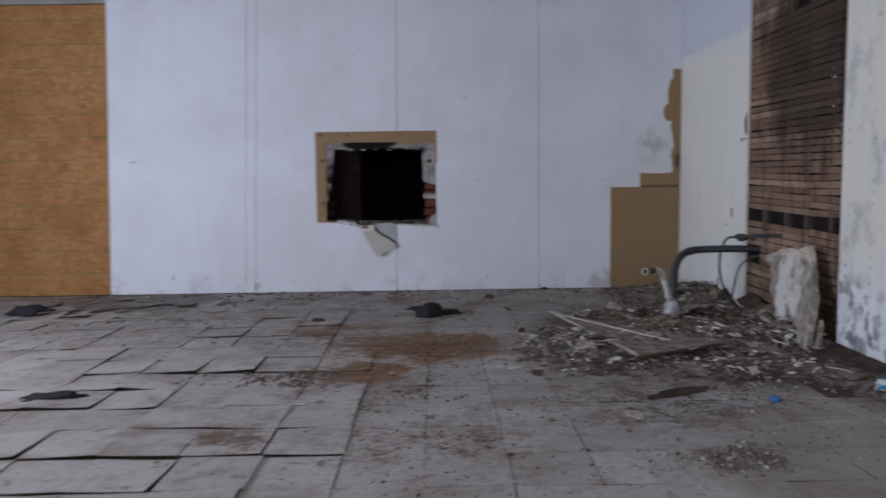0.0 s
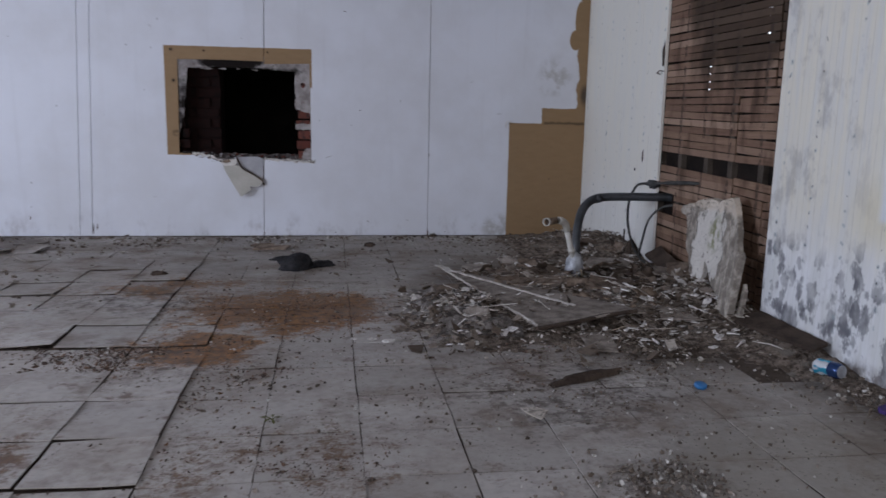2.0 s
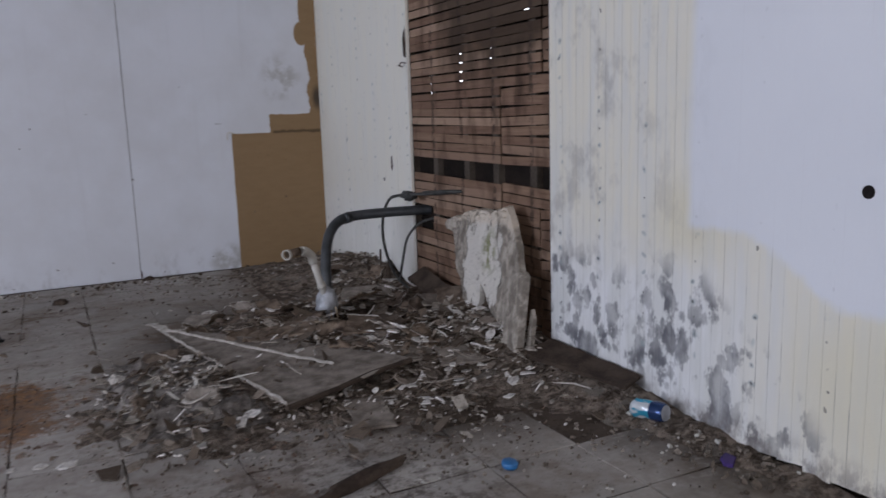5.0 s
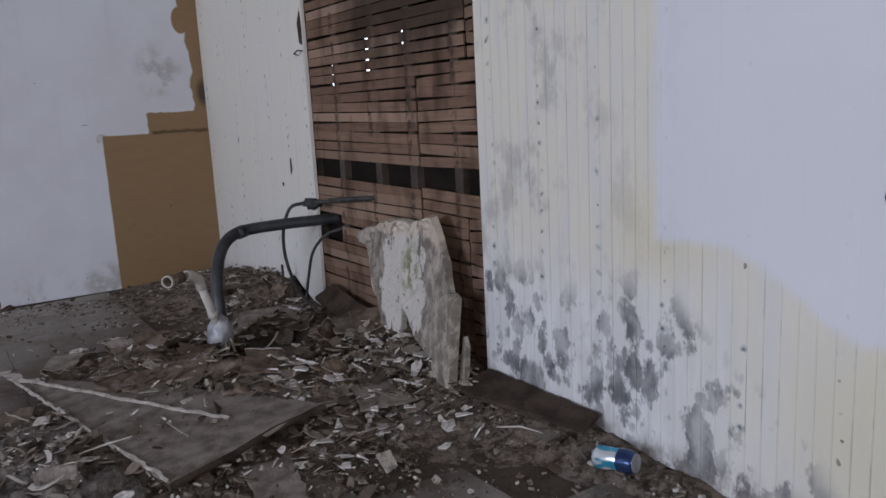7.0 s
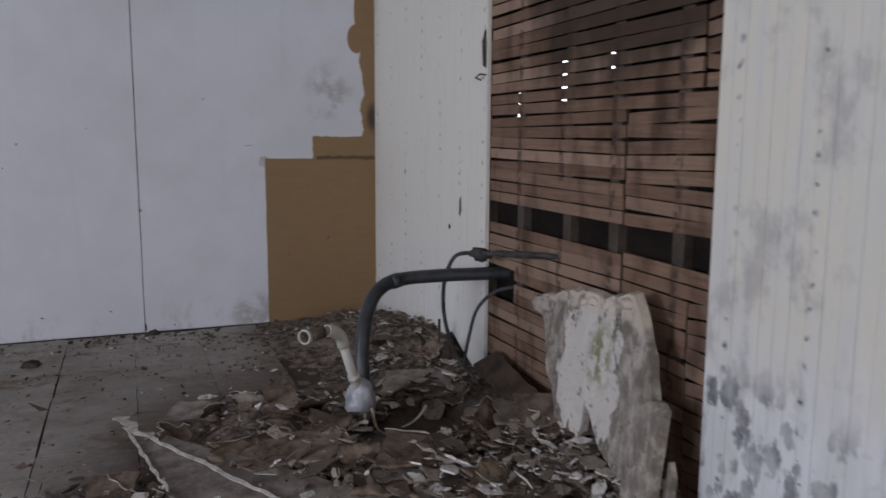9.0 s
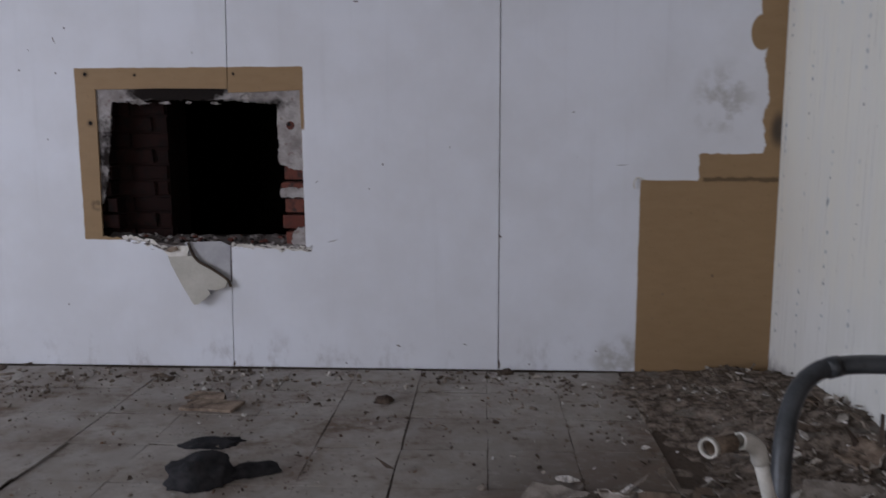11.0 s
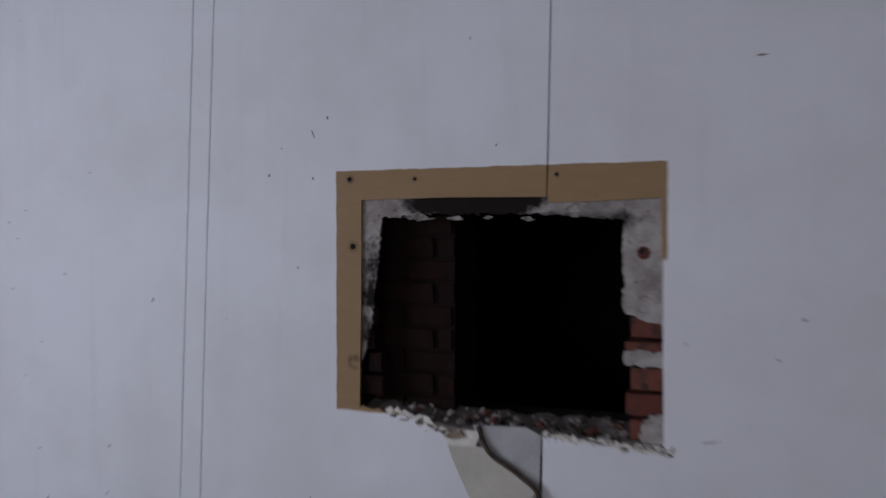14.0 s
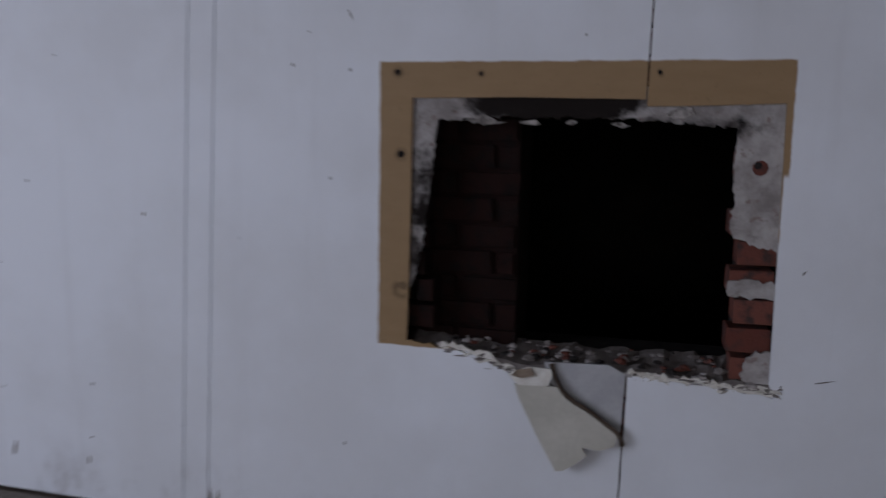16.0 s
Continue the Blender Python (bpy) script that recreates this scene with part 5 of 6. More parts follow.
spots = [(x, y) for x, y in [(2.02, 6.06), (2.16, 5.86), (2.30, 5.66), (2.06, 5.70), (2.44, 5.56), (2.56, 5.70), (2.36, 5.34), (2.60, 5.40), (2.66, 5.20), (2.30, 6.05), (1.86, 5.98), (2.50, 6.20), (2.72, 6.22), (2.86, 6.05),
         (2.86, 5.62), (1.62, 5.62), (1.58, 5.38), (1.72, 5.30), (1.56, 5.12), (1.70, 5.02), (1.84, 5.46), (2.90, 6.45), (2.80, 6.70), (2.95, 6.90), (2.66, 6.50), (2.48, 5.15), (2.22, 5.52), (1.98, 6.26), (2.14, 6.16), (2.72, 5.44), (2.40, 5.90), (2.56, 5.30), (2.10, 5.95), (2.34, 5.48), (2.80, 5.50)] if not in_pit(x, y) and not on_sheet(x, y)]
for k, at in enumerate(spots):
    m = (DAMP, BROWNSHEET, SHEET, BROWNSHEET)[k % 4]
    size = cr.uniform(0.11, 0.23) if k < 14 else cr.uniform(0.08, 0.16)
    crumpled(at, size, size * cr.uniform(0.55, 1.0), cr.uniform(0, 360), m, cr.uniform(0.0, 0.09),
             {DAMP: "dark damp crumpled sheet on the rubble heap", BROWNSHEET: "brown crumpled sheet with pale torn edges on rubble", SHEET: "grey crumpled sheet with pale torn edges on rubble"}[m])
# thin pale splints among the rubble
for k in range(34):
    x, yy = cr.gauss(2.3, 0.38), cr.gauss(5.4, 0.42)
    if x > E - 0.1 or in_pit(x, yy):
        continue
    ln = cr.uniform(0.05, 0.16)
    pts = [Vector((-ln / 2, 0, 0)), Vector((0, cr.gauss(0, 0.008), 0.004)), Vector((ln / 2, cr.gauss(0, 0.01), cr.uniform(0, 0.01)))]
    ob = part("splint", tube_bm(pts, 0.003, 5, True, None, [0.0015, cr.uniform(0.003, 0.005), 0.0012]), cr.choice((PAPER, TANSTRIP, SHEET)), None, "thin pale splint lying in the rubble", "", "splint")
    tagged(ob, group="splints")
    ob.matrix_world = pose(x, yy, rest(x, yy) + cr.uniform(0.012, 0.035), 0, cr.gauss(0, 7), cr.uniform(0, 360))

# pale torn paper curls along the west edge of the heap
for k in range(18):
    x, yy = cr.uniform(1.44, 1.80), cr.uniform(4.80, 5.62)
    if k >= 14:
        x, yy = cr.uniform(2.0, 2.75), cr.uniform(5.0, 6.1)
    ln, w = cr.uniform(0.05, 0.13), cr.uniform(0.008, 0.018)
    bend, lift = cr.gauss(0, 0.35), cr.uniform(0.0, 0.05)
    mid = [Vector((ln * (i / 5 - 0.5), ln * bend * (i / 5 - 0.5) ** 2 * 4, lift * (i / 5) ** 2)) for i in range(6)]
    ring = [p + Vector((0, w * cr.uniform(0.2, 0.6), 0.003)) for p in mid] + [p - Vector((0, w * cr.uniform(0.2, 0.6), 0)) for p in reversed(mid)]
    ob = part("torn_curl", slab_bm([tuple(p) for p in ring], (0, 0.001, 0.003)), cr.choice((EDGE, EDGE, PAPER)), None, "pale torn paper curl on the rubble", "", "paper scrap")
    tagged(ob, group="torn curls")
    ob.matrix_world = pose(x, yy, rest(x, yy) + (0.026 if k < 14 else 0.022), cr.gauss(0, 14), cr.gauss(0, 8), cr.uniform(0, 360))

# white and grey shards: a few shapes, strewn
shapes = []
for k in range(7):
    r = random.Random(100 + k)
    n = r.choice((5, 6, 7))
    o = [(0.05 * r.uniform(0.5, 1.1) * math.cos(6.283 * i / n), 0.05 * r.uniform(0.25, 0.7) * math.sin(6.283 * i / n), 0.006 * r.uniform(-1, 1)) for i in range(n)]
    bm = slab_bm(o, (0.002, 0.001, 0.006))
    me = bpy.data.meshes.new("shard")
    bm.to_mesh(me)
    bm.free()
    shapes.append(me)
SHARD = flake_material("pale_shards", [(0, (0.24, 0.20, 0.165)), (0.35, (0.38, 0.345, 0.30)), (0.50, (0.62, 0.59, 0.55)), (0.75, (0.80, 0.77, 0.74))], 0.45)
items = scatter(190, 2.68, 5.10, 0.17, 0.13, 0.010, 0.045, 71, 0.05, (0.4, 1.0), (0.002, 0.006))
items += scatter(70, 2.55, 6.18, 0.20, 0.10, 0.010, 0.05, 72, 0.03, (0.3, 0.9), (0.002, 0.006))
items += scatter(110, 1.62, 5.15, 0.13, 0.22, 0.008, 0.035, 73, 0.05, (0.3, 0.9), (0.002, 0.005))
items += scatter(70, 2.25, 4.75, 0.30, 0.12, 0.006, 0.026, 74, 0.01, (0.4, 1.0), (0.002, 0.005))
solid("pale_plaster_chips", flake_mesh("pale_plaster_chips", items), SHARD, None, "pale broken plaster chips in front of the slab", "stuff", "debris")
r = random.Random(77)
spots = [(r.gauss(2.40, 0.36), r.gauss(5.40, 0.42)) for _ in range(45)] + [(r.gauss(2.78, 0.13), r.gauss(5.15, 0.16)) for _ in range(50)] + [(r.gauss(2.62, 0.15), r.gauss(4.86, 0.08)) for _ in range(30)]
spots += [(r.gauss(1.62, 0.12), r.gauss(5.1, 0.22)) for _ in range(28)] + [(r.gauss(2.9, 0.12), r.gauss(6.6, 0.3)) for _ in range(26)] + [(r.gauss(2.55, 0.22), r.gauss(6.2, 0.12)) for _ in range(18)]
for x, yy in spots:
    if x > E - 0.05 or in_pit(x, yy):
        continue
    me = r.choice(shapes)
    if not me.materials:
        me.materials.append(SHARD)
    ob = tagged(new("plaster_shard", me), "pale broken plaster shard on the rubble", "shard", "plaster shards")
    s = r.uniform(0.35, 1.0)
    ob.matrix_world = pose(x, yy, rest(x, yy) + 0.008 * s, r.gauss(0, 13), r.gauss(0, 13), r.uniform(0, 360)) @ Matrix.Diagonal((s, s, s, 1))
for x, yy, s, rz in ((1.27, 4.815, 0.95, 20), (1.20, 4.85, 0.75, -30), (1.12, 4.86, 0.55, 60), (2.55, 4.62, 0.5, 80), (0.74, 4.62, 0.4, 0), (0.28, 4.08, 0.8, 15), (0.36, 4.28, 0.5, 70), (-0.5, 5.2, 0.8, 40), (2.16, 3.72, 0.35, 10),
                     (-1.05, 4.4, 0.6, 0), (-1.5, 5.4, 0.8, 80), (-1.9, 7.35, 0.7, 30), (2.05, 3.6, 0.4, 60), (-0.2, 6.6, 0.5, 100), (2.70, 4.62, 0.6, 10), (2.84, 4.72, 0.9, -20), (2.6, 4.35, 0.35, 50)):
    me = shapes[int(abs(x * 10)) % 7]
    if not me.materials:
        me.materials.append(SHARD)
    ob = tagged(new("plaster_shard", me), "pale broken plaster shard lying on the tiles", "shard", "plaster shards")
    ob.matrix_world = pose(x, yy, rest(x, yy) + 0.001, 0, 0, rz) @ Matrix.Diagonal((s, s, s * 0.7, 1))

# grey insulation torn open at the west end of the heap
bm = bmesh.new()
n, mrow = 46, 52
rows = []
for i in range(n):
    line = []
    for j in range(mrow):
        u, v = i / (n - 1), j / (mrow - 1)
        xx = 1.44 + 0.44 * u + 0.04 * math.sin(v * 9)
        yy = 4.80 + 1.0 * v * (1 - 0.18 * u)
        e = min(u, 1 - u, v, 1 - v) * 6
        hh = 0.045 * min(1, e) * (0.55 + 0.75 * noise.fractal(Vector((xx * 9, yy * 9, 4)), 0.8, 2.1, 5)) + 0.018 * noise.noise(Vector((xx * 45, yy * 45, 1)))
        line.append(bm.verts.new((xx, yy, max(0.0, hh) + rest(xx, yy) * 0.6 + 0.002)))
    rows.append(line)
for i in range(n - 1):
    for j in range(mrow - 1):
        bm.faces.new((rows[i][j], rows[i + 1][j], rows[i + 1][j + 1], rows[i][j + 1]))
ins = part("insulation_wad", bm, FLUFF, None, "dark grey matted insulation wad in the rubble", "", "insulation", True)

# ---- pipes by the stripped bay ----
pipe = thing("waste_pipe", "black bent plastic waste pipe rising from the rubble into the lath", "pipe", at=(2.48, 5.96, 0))
o = Vector((2.48, 5.96, 0))
pts = curve_points([(2.487, 5.965, -0.02), (2.492, 5.985, 0.14), (2.505, 6.03, 0.28), (2.545, 6.09, 0.40), (2.61, 6.135, 0.468), (2.70, 6.15, 0.493), (2.86, 6.14, 0.499), (3.02, 6.115, 0.500), (3.17, 6.09, 0.50)], 7)
part("pipe", tube_bm([p - o for p in pts], 0.026, 16), BLACKPIPE, pipe, smooth=True)
part("collar", tube_bm([Vector(p) - o for p in ((2.655, 6.146, 0.484), (2.675, 6.149, 0.489), (2.69, 6.15, 0.492))], 0.029, 16), BLACKPIPE, pipe, smooth=True)
white = thing("plastic_drain_pipe", "aged white plastic pipe stub with an open elbow, wrapped in foil", "pipe", at=(2.46, 5.93, 0))
o = Vector((2.46, 5.93, 0))
part("stub", tube_bm([Vector(p) - o for p in ((2.478, 5.955, 0.10), (2.44, 5.925, 0.21), (2.395, 5.885, 0.335))], 0.017, 14), PVC, white, smooth=True)
part("ring", tube_bm([Vector(p) - o for p in ((2.448, 5.931, 0.19), (2.441, 5.925, 0.208))], 0.022, 14), PVC, white, smooth=True)


def open_pipe(pts, r_out, r_in, sides=16):
    bm = tube_bm(pts, r_out, sides, caps=False)
    own = tube_bm(pts, r_in, sides, caps=False)
    me = bpy.data.meshes.new("inner")
    own.to_mesh(me)
    own.free()
    k = len(bm.verts)
    bm.from_mesh(me)
    bm.verts.ensure_lookup_table()
    last = len(pts) - 1
    for ring in (0, last):
        for s in range(sides):
            a, b = ring * sides + s, ring * sides + (s + 1) % sides
            bm.faces.new((bm.verts[a], bm.verts[b], bm.verts[k + b], bm.verts[k + a]))
    bmesh.ops.recalc_face_normals(bm, faces=bm.faces)
    return bm


part("elbow", open_pipe([Vector(p) - o for p in curve_points([(2.398, 5.888, 0.325), (2.385, 5.876, 0.362), (2.355, 5.856, 0.387), (2.33, 5.843, 0.394)], 4)], 0.021, 0.017), PVC, white, smooth=True)
part("coupling", open_pipe([Vector(p) - o for p in ((2.257, 5.818, 0.388), (2.247, 5.808, 0.388))], 0.0245, 0.0195), PVC, white, smooth=True)
part("brown_insert", open_pipe([Vector(p) - o for p in ((2.318, 5.838, 0.393), (2.256, 5.816, 0.388))], 0.0205, 0.0175), BROWNSHEET, white, smooth=True)
bm = bmesh.new()
bmesh.ops.create_icosphere(bm, subdivisions=3, radius=1)
for v in bm.verts:
    k = 1 + 0.22 * noise.fractal(v.co * 2.2, 0.8, 2.0, 4)
    v.co = Vector((v.co.x * 0.052 * k + 0.015, v.co.y * 0.05 * k + 0.02, v.co.z * 0.085 * k + 0.10))
part("foil_wrap", bm, FOIL, white, "crumpled grey foil wrap", smooth=True)
for k, ctrl in enumerate(([(2.50, 5.90, 0.09), (2.51, 5.86, 0.055), (2.56, 5.80, 0.06), (2.66, 5.74, 0.07), (2.70, 5.72, 0.065)], [(2.47, 5.88, 0.08), (2.46, 5.83, 0.06), (2.48, 5.79, 0.065)])):
    st = thing("tan_strap", "tan strap trailing from the pipe over the rubble", "strap", at=(2.5, 5.85, 0.06))
    pts = [p - Vector((2.5, 5.85, 0.06)) for p in curve_points([(a, b, c if i == 0 else rest(a, b) + 0.012) for i, (a, b, c) in enumerate(ctrl)], 6)]
    part("strap", tube_bm(pts, 0.006 if k == 0 else 0.004, 6), TANSTRIP, st, smooth=True)

# cables that hang from the stripped bay
for label, ctrl, rad in (("dark cable loop hanging from the lath beside the pipe", [(3.07, 5.65, 0.63), (3.02, 5.80, 0.615), (2.99, 6.00, 0.598), (2.96, 6.12, 0.585), (2.925, 6.18, 0.56), (2.90, 6.215, 0.46), (2.895, 6.21, 0.34), (2.92, 6.20, 0.22), (2.96, 6.19, 0.13), (3.00, 6.13, 0.075)], 0.008),
                         ("dark cable loop hanging from the lath beside the pipe", [(3.09, 5.97, 0.47), (3.03, 6.03, 0.44), (2.99, 6.10, 0.36), (2.98, 6.15, 0.24), (2.97, 6.18, 0.12)], 0.007),
                         ("thick black cable stub lying along the lath", [(3.085, 5.64, 0.632), (3.03, 5.72, 0.630), (3.02, 5.84, 0.618), (3.02, 5.95, 0.607)], 0.009)):
    cb = thing("cable", label, "cable", "hanging cables", at=ctrl[0])
    part("sheath", tube_bm([p - Vector(ctrl[0]) for p in curve_points(ctrl, 7)], rad, 8), WIRE, cb, smooth=True)
bm = bmesh.new()
bmesh.ops.create_icosphere(bm, subdivisions=3, radius=1)
for v in bm.verts:
    k = 1 + 0.45 * noise.fractal(v.co * 2.5, 0.8, 2.0, 4)
    v.co = Vector((v.co.x * 0.035 * k + 2.99, v.co.y * 0.05 * k + 6.06, v.co.z * 0.025 * k + 0.585))
part("tape_knot", bm, WIRE, None, "knot of dark tape and cable by the pipe", "", "cable knot", True)
# splinters of dark wood standing in the corner rubble
for k, (x, yy, h, lean) in enumerate(((2.97, 6.42, 0.17, 0.3), (2.99, 6.37, 0.12, -0.2), (2.95, 6.50, 0.08, 0.5))):
    z0 = rest(x, yy) - 0.01
    bm = slab_bm([(-0.02, 0, 0), (0.025, 0.004, 0), (0.012 + lean * 0.05, 0.01, h * 0.6), (lean * 0.12, 0.01, h)], (0.004, 0.012, 0))
    ob = part("wood_splinter", bm, DARKWOOD, None, "dark wood splinter standing in the rubble", "", "splinter")
    ob.matrix_world = pose(x, yy, z0, 0, 0, 60 + 40 * k)

# ---- slab and boards leaning on the lath ----
lean = thing("plaster_slab", "weathered pale plaster slab with green lichen leaning against the lath", "slab", at=(2.96, 5.33, 0.05))
o = Vector((2.96, 5.33, 0.05))
sr = random.Random(9)
LX = lambda z: 2.913 + 0.127 * (z - 0.05)      # the slab's lean
at_face = lambda pts: [(LX(z), y + 0.025, z) for y, z in pts]
top = ragged(at_face([(5.580, 0.493), (5.565, 0.515), (5.515, 0.531), (5.46, 0.535), (5.403, 0.562), (5.297, 0.582), (5.196, 0.580), (5.135, 0.596), (5.049, 0.613)]), 0.008, 0.022, sr, (0, 0.6, 1))
side = ragged(at_face([(5.049, 0.613), (4.993, 0.543), (4.930, 0.414), (4.905, 0.320), (4.890, 0.06)]), 0.006, 0.04, sr, (0, 1, 0.4))
foot = ragged(at_face([(4.890, 0.06), (4.975, 0.07), (4.993, 0.105), (5.05, 0.14), (5.097, 0.172), (5.15, 0.21), (5.205, 0.272), (5.210, 0.20), (5.225, 0.147), (5.262, 0.16), (5.273, 0.208), (5.287, 0.15), (5.300, 0.131), (5.353, 0.177), (5.39, 0.24),
                       (5.428, 0.308), (5.47, 0.40), (5.515, 0.462), (5.565, 0.470), (5.580, 0.493)]), 0.005, 0.025, sr, (0, 1, 1))
outline = [Vector(p) - o for p in top[:-1] + side[:-1] + foot[:-1]]
bm = slab_bm(outline, (0.030, 0, 0.006))
bmesh.ops.subdivide_edges(bm, edges=[e for e in bm.edges if e.calc_length() > 0.06], cuts=2, use_grid_fill=False)
bmesh.ops.triangulate(bm, faces=bm.faces)
for v in bm.verts:
    v.co.x += 0.010 * noise.fractal(Vector((v.co.y * 9, v.co.z * 9, 1.0)), 0.8, 2.0, 3)
part("slab", bm, SLAB, lean)
for k in range(9):
    yy = 5.10 + 0.055 * k
    s = sr.uniform(0.018, 0.030)
    bl = bmesh.new()
    bmesh.ops.create_icosphere(bl, subdivisions=2, radius=1)
    for v in bl.verts:
        q = 1 + 0.35 * noise.fractal(v.co * 2 + Vector((k, 0, 0)), 0.8, 2, 3)
        v.co = Vector((v.co.x * 0.015 * q + 2.985, v.co.y * s * 1.3 * q + yy, v.co.z * s * 0.7 * q + 0.588 - 0.009 * k)) - o
    part("crumbled_rim", bl, SLAB, lean, smooth=True)
post = thing("broken_post", "grey-white broken wooden post leaning on the lath", "post", at=(2.97, 5.02, 0.02))
o = Vector((2.97, 5.02, 0.02))
bm = slab_bm([Vector(p) - o for p in ((2.875, 4.985, 0.03), (2.880, 4.868, 0.03), (2.905, 4.868, 0.250), (2.920, 4.868, 0.365), (2.922, 4.890, 0.384), (2.920, 4.920, 0.378), (2.918, 4.938, 0.364), (2.898, 4.955, 0.22))], (0.040, -0.010, 0), 0.006)
part("post", bm, SLAB, post)
bm = slab_bm([Vector(p) - o for p in ((2.93, 4.875, 0.03), (2.935, 4.845, 0.03), (2.960, 4.855, 0.19), (2.960, 4.868, 0.23))], (0.02, 0, 0))
part("splinter", bm, SLAB, post)
bp = [(2.80, 5.36), (2.97, 5.22), (3.0, 5.46), (2.90, 5.60)]
lying("brown_board", "brown broken fibreboard at the foot of the slab", "board piece", bp, 0.008, BROWNSHEET, (0.45, 0.1), 51, 0.008, "", 0.01)
for k, (a, b, c, d, m) in enumerate((((2.90, 4.86), (3.045, 4.84), (3.045, 4.32), (2.965, 4.30), DARKWOOD), ((2.98, 6.10), (3.05, 6.04), (2.99, 5.42), (2.93, 5.44), DARKWOOD))):
    lying("fallen_skirting", "dark damp length of skirting fallen along the wall foot", "board", [a, b, c, d], 0.014, m, (0.25 if k == 0 else 0.9, 0.0), 70 + k, 0.004, "fallen skirting", 0.004)

# ---- small things on the floor ----
can = thing("drink_can", "crushed blue and white aluminium drink can by the wall", "can", at=(2.95, 4.165, 0.034))
bm = tube_bm([(0, 0, -0.061), (0, 0, -0.056), (0, 0, -0.048), (0.002, 0, -0.02), (-0.004, 0.003, 0.0), (0.003, 0, 0.02), (0, 0, 0.043), (0, 0, 0.054), (0, 0, 0.060)], 0.03, 24, True, None, [0.022, 0.026, 0.0325, 0.032, 0.029, 0.032, 0.0325, 0.028, 0.026])
for v in bm.verts:
    v.co += Vector((0.0025, 0.0025, 0)) * noise.noise(v.co * 60)
part("body", bm, CAN, can, smooth=True)
part("lid", tube_bm([(0, 0, 0.0605), (0, 0, 0.0615)], 0.0255, 24), FOIL, can, "bare metal lid")
can.matrix_world = pose(2.948, 4.165, 0.052, 84, 12, 14)
cap = part("blue_cap", tube_bm([(0, 0, 0), (0, 0, 0.005), (0, 0, 0.016), (0, 0, 0.019)], 0.024, 18, True, None, [0.020, 0.024, 0.024, 0.020]), BLUE, None, "flat blue plastic cap on the tiles", "", "plastic cap", True)
cap.matrix_world = pose(2.405, 4.135, 0.002, 8, 4, 0)
pr = part("purple_scrap", slab_bm([(-0.03, -0.015, 0), (0.03, -0.02, 0), (0.035, 0.012, 0.004), (-0.01, 0.022, 0.006), (-0.03, 0.01, 0)], (0, 0, 0.012), 0.002), PURPLE, None, "small purple plastic scrap by the wall foot", "", "scrap")
pr.matrix_world = pose(2.945, 3.835, rest(2.945, 3.835) + 0.004, 6, 0, 40)


def lump(name, label, category, at, radii, mat, seed, rz=0, amp=0.4):
    bm = bmesh.new()
    bmesh.ops.create_icosphere(bm, subdivisions=4, radius=1)
    for v in bm.verts:
        k = 1 + amp * noise.fractal(v.co * 1.7 + Vector((seed, 0, 0)), 0.85, 2.1, 5)
        v.co = Vector((v.co.x * radii[0] * k, v.co.y * radii[1] * k, max(-0.25, v.co.z) * radii[2] * k))
    low = min(v.co.z for v in bm.verts)
    for v in bm.verts:
        v.co.z -= low
    ob = part(name, bm, mat, None, label, "", category, True)
    ob.matrix_world = pose(at[0], at[1], at[2], 0, 0, rz)
    return ob


lump("black_cloth", "crumpled black cloth lying on the tiles", "cloth", (0.80, 6.40, 0), (0.115, 0.075, 0.075), CLOTH, 3, 20, 0.24)
lump("black_cloth", "flat black cloth scrap on the tiles", "cloth", (0.73, 6.72, 0), (0.10, 0.05, 0.015), CLOTH, 5, 10)
lump("black_cloth", "crumpled black cloth lying on the tiles", "cloth", (-2.32, 6.72, 0), (0.16, 0.08, 0.055), CLOTH, 8, 15)
lump("black_cloth", "crumpled black cloth lying on the tiles", "cloth", (-1.0, 4.35, 0), (0.16, 0.06, 0.025), CLOTH, 12, 5)
lump("black_cloth", "crumpled black cloth lying on the tiles", "cloth", (0.95, 6.47, 0), (0.09, 0.04, 0.03), CLOTH, 21, 25, 0.25)
lump("rotten_wood_stick", "dark rotten wood piece lying on the tiles", "wood", (2.0, 4.26, 0), (0.165, 0.024, 0.024), DARKWOOD, 4, 22, 0.3)
lump("dirt_clod", "small dark dirt clod on the tiles", "dirt", (0.0, 6.25, 0), (0.05, 0.03, 0.02), DARKWOOD, 9)
lump("dirt_clod", "small dark dirt clod on the tiles", "dirt", (1.30, 7.20, 0), (0.035, 0.03, 0.025), DARKWOOD, 10)
lump("dirt_clod", "small brown dirt clod by the wall", "dirt", (1.83, 7.63, 0), (0.03, 0.02, 0.018), DARKWOOD, 11)
MOSS = plain("moss_green", (0.06, 0.066, 0.022), (0.13, 0.125, 0.05), 30, 0.9)
tw = thing("green_twig", "small wilted green weed tuft lying on the tiles", "twig", at=(0.83, 3.955, 0.004))
for k in range(5):
    a0 = 0.5 + k * 1.1
    d = Vector((math.cos(a0), math.sin(a0), 0))
    n0 = Vector((-d.y, d.x, 0))
    ln = 0.022 + 0.006 * (k % 3)
    part("stem", tube_bm(curve_points([(0, 0, 0.003), tuple(d * ln * 0.5 + Vector((0, 0, 0.010))), tuple(d * ln + Vector((0, 0, 0.006)))], 4), 0.0016, 5), MOSS, tw)
    part("leaf", slab_bm([tuple(d * ln * 0.6 + Vector((0, 0, 0.009))), tuple(d * ln + n0 * 0.006 + Vector((0, 0, 0.008))), tuple(d * ln * 1.5 + Vector((0, 0, 0.004))), tuple(d * ln - n0 * 0.006 + Vector((0, 0, 0.008)))], (0, 0, 0.0012)), MOSS, tw)
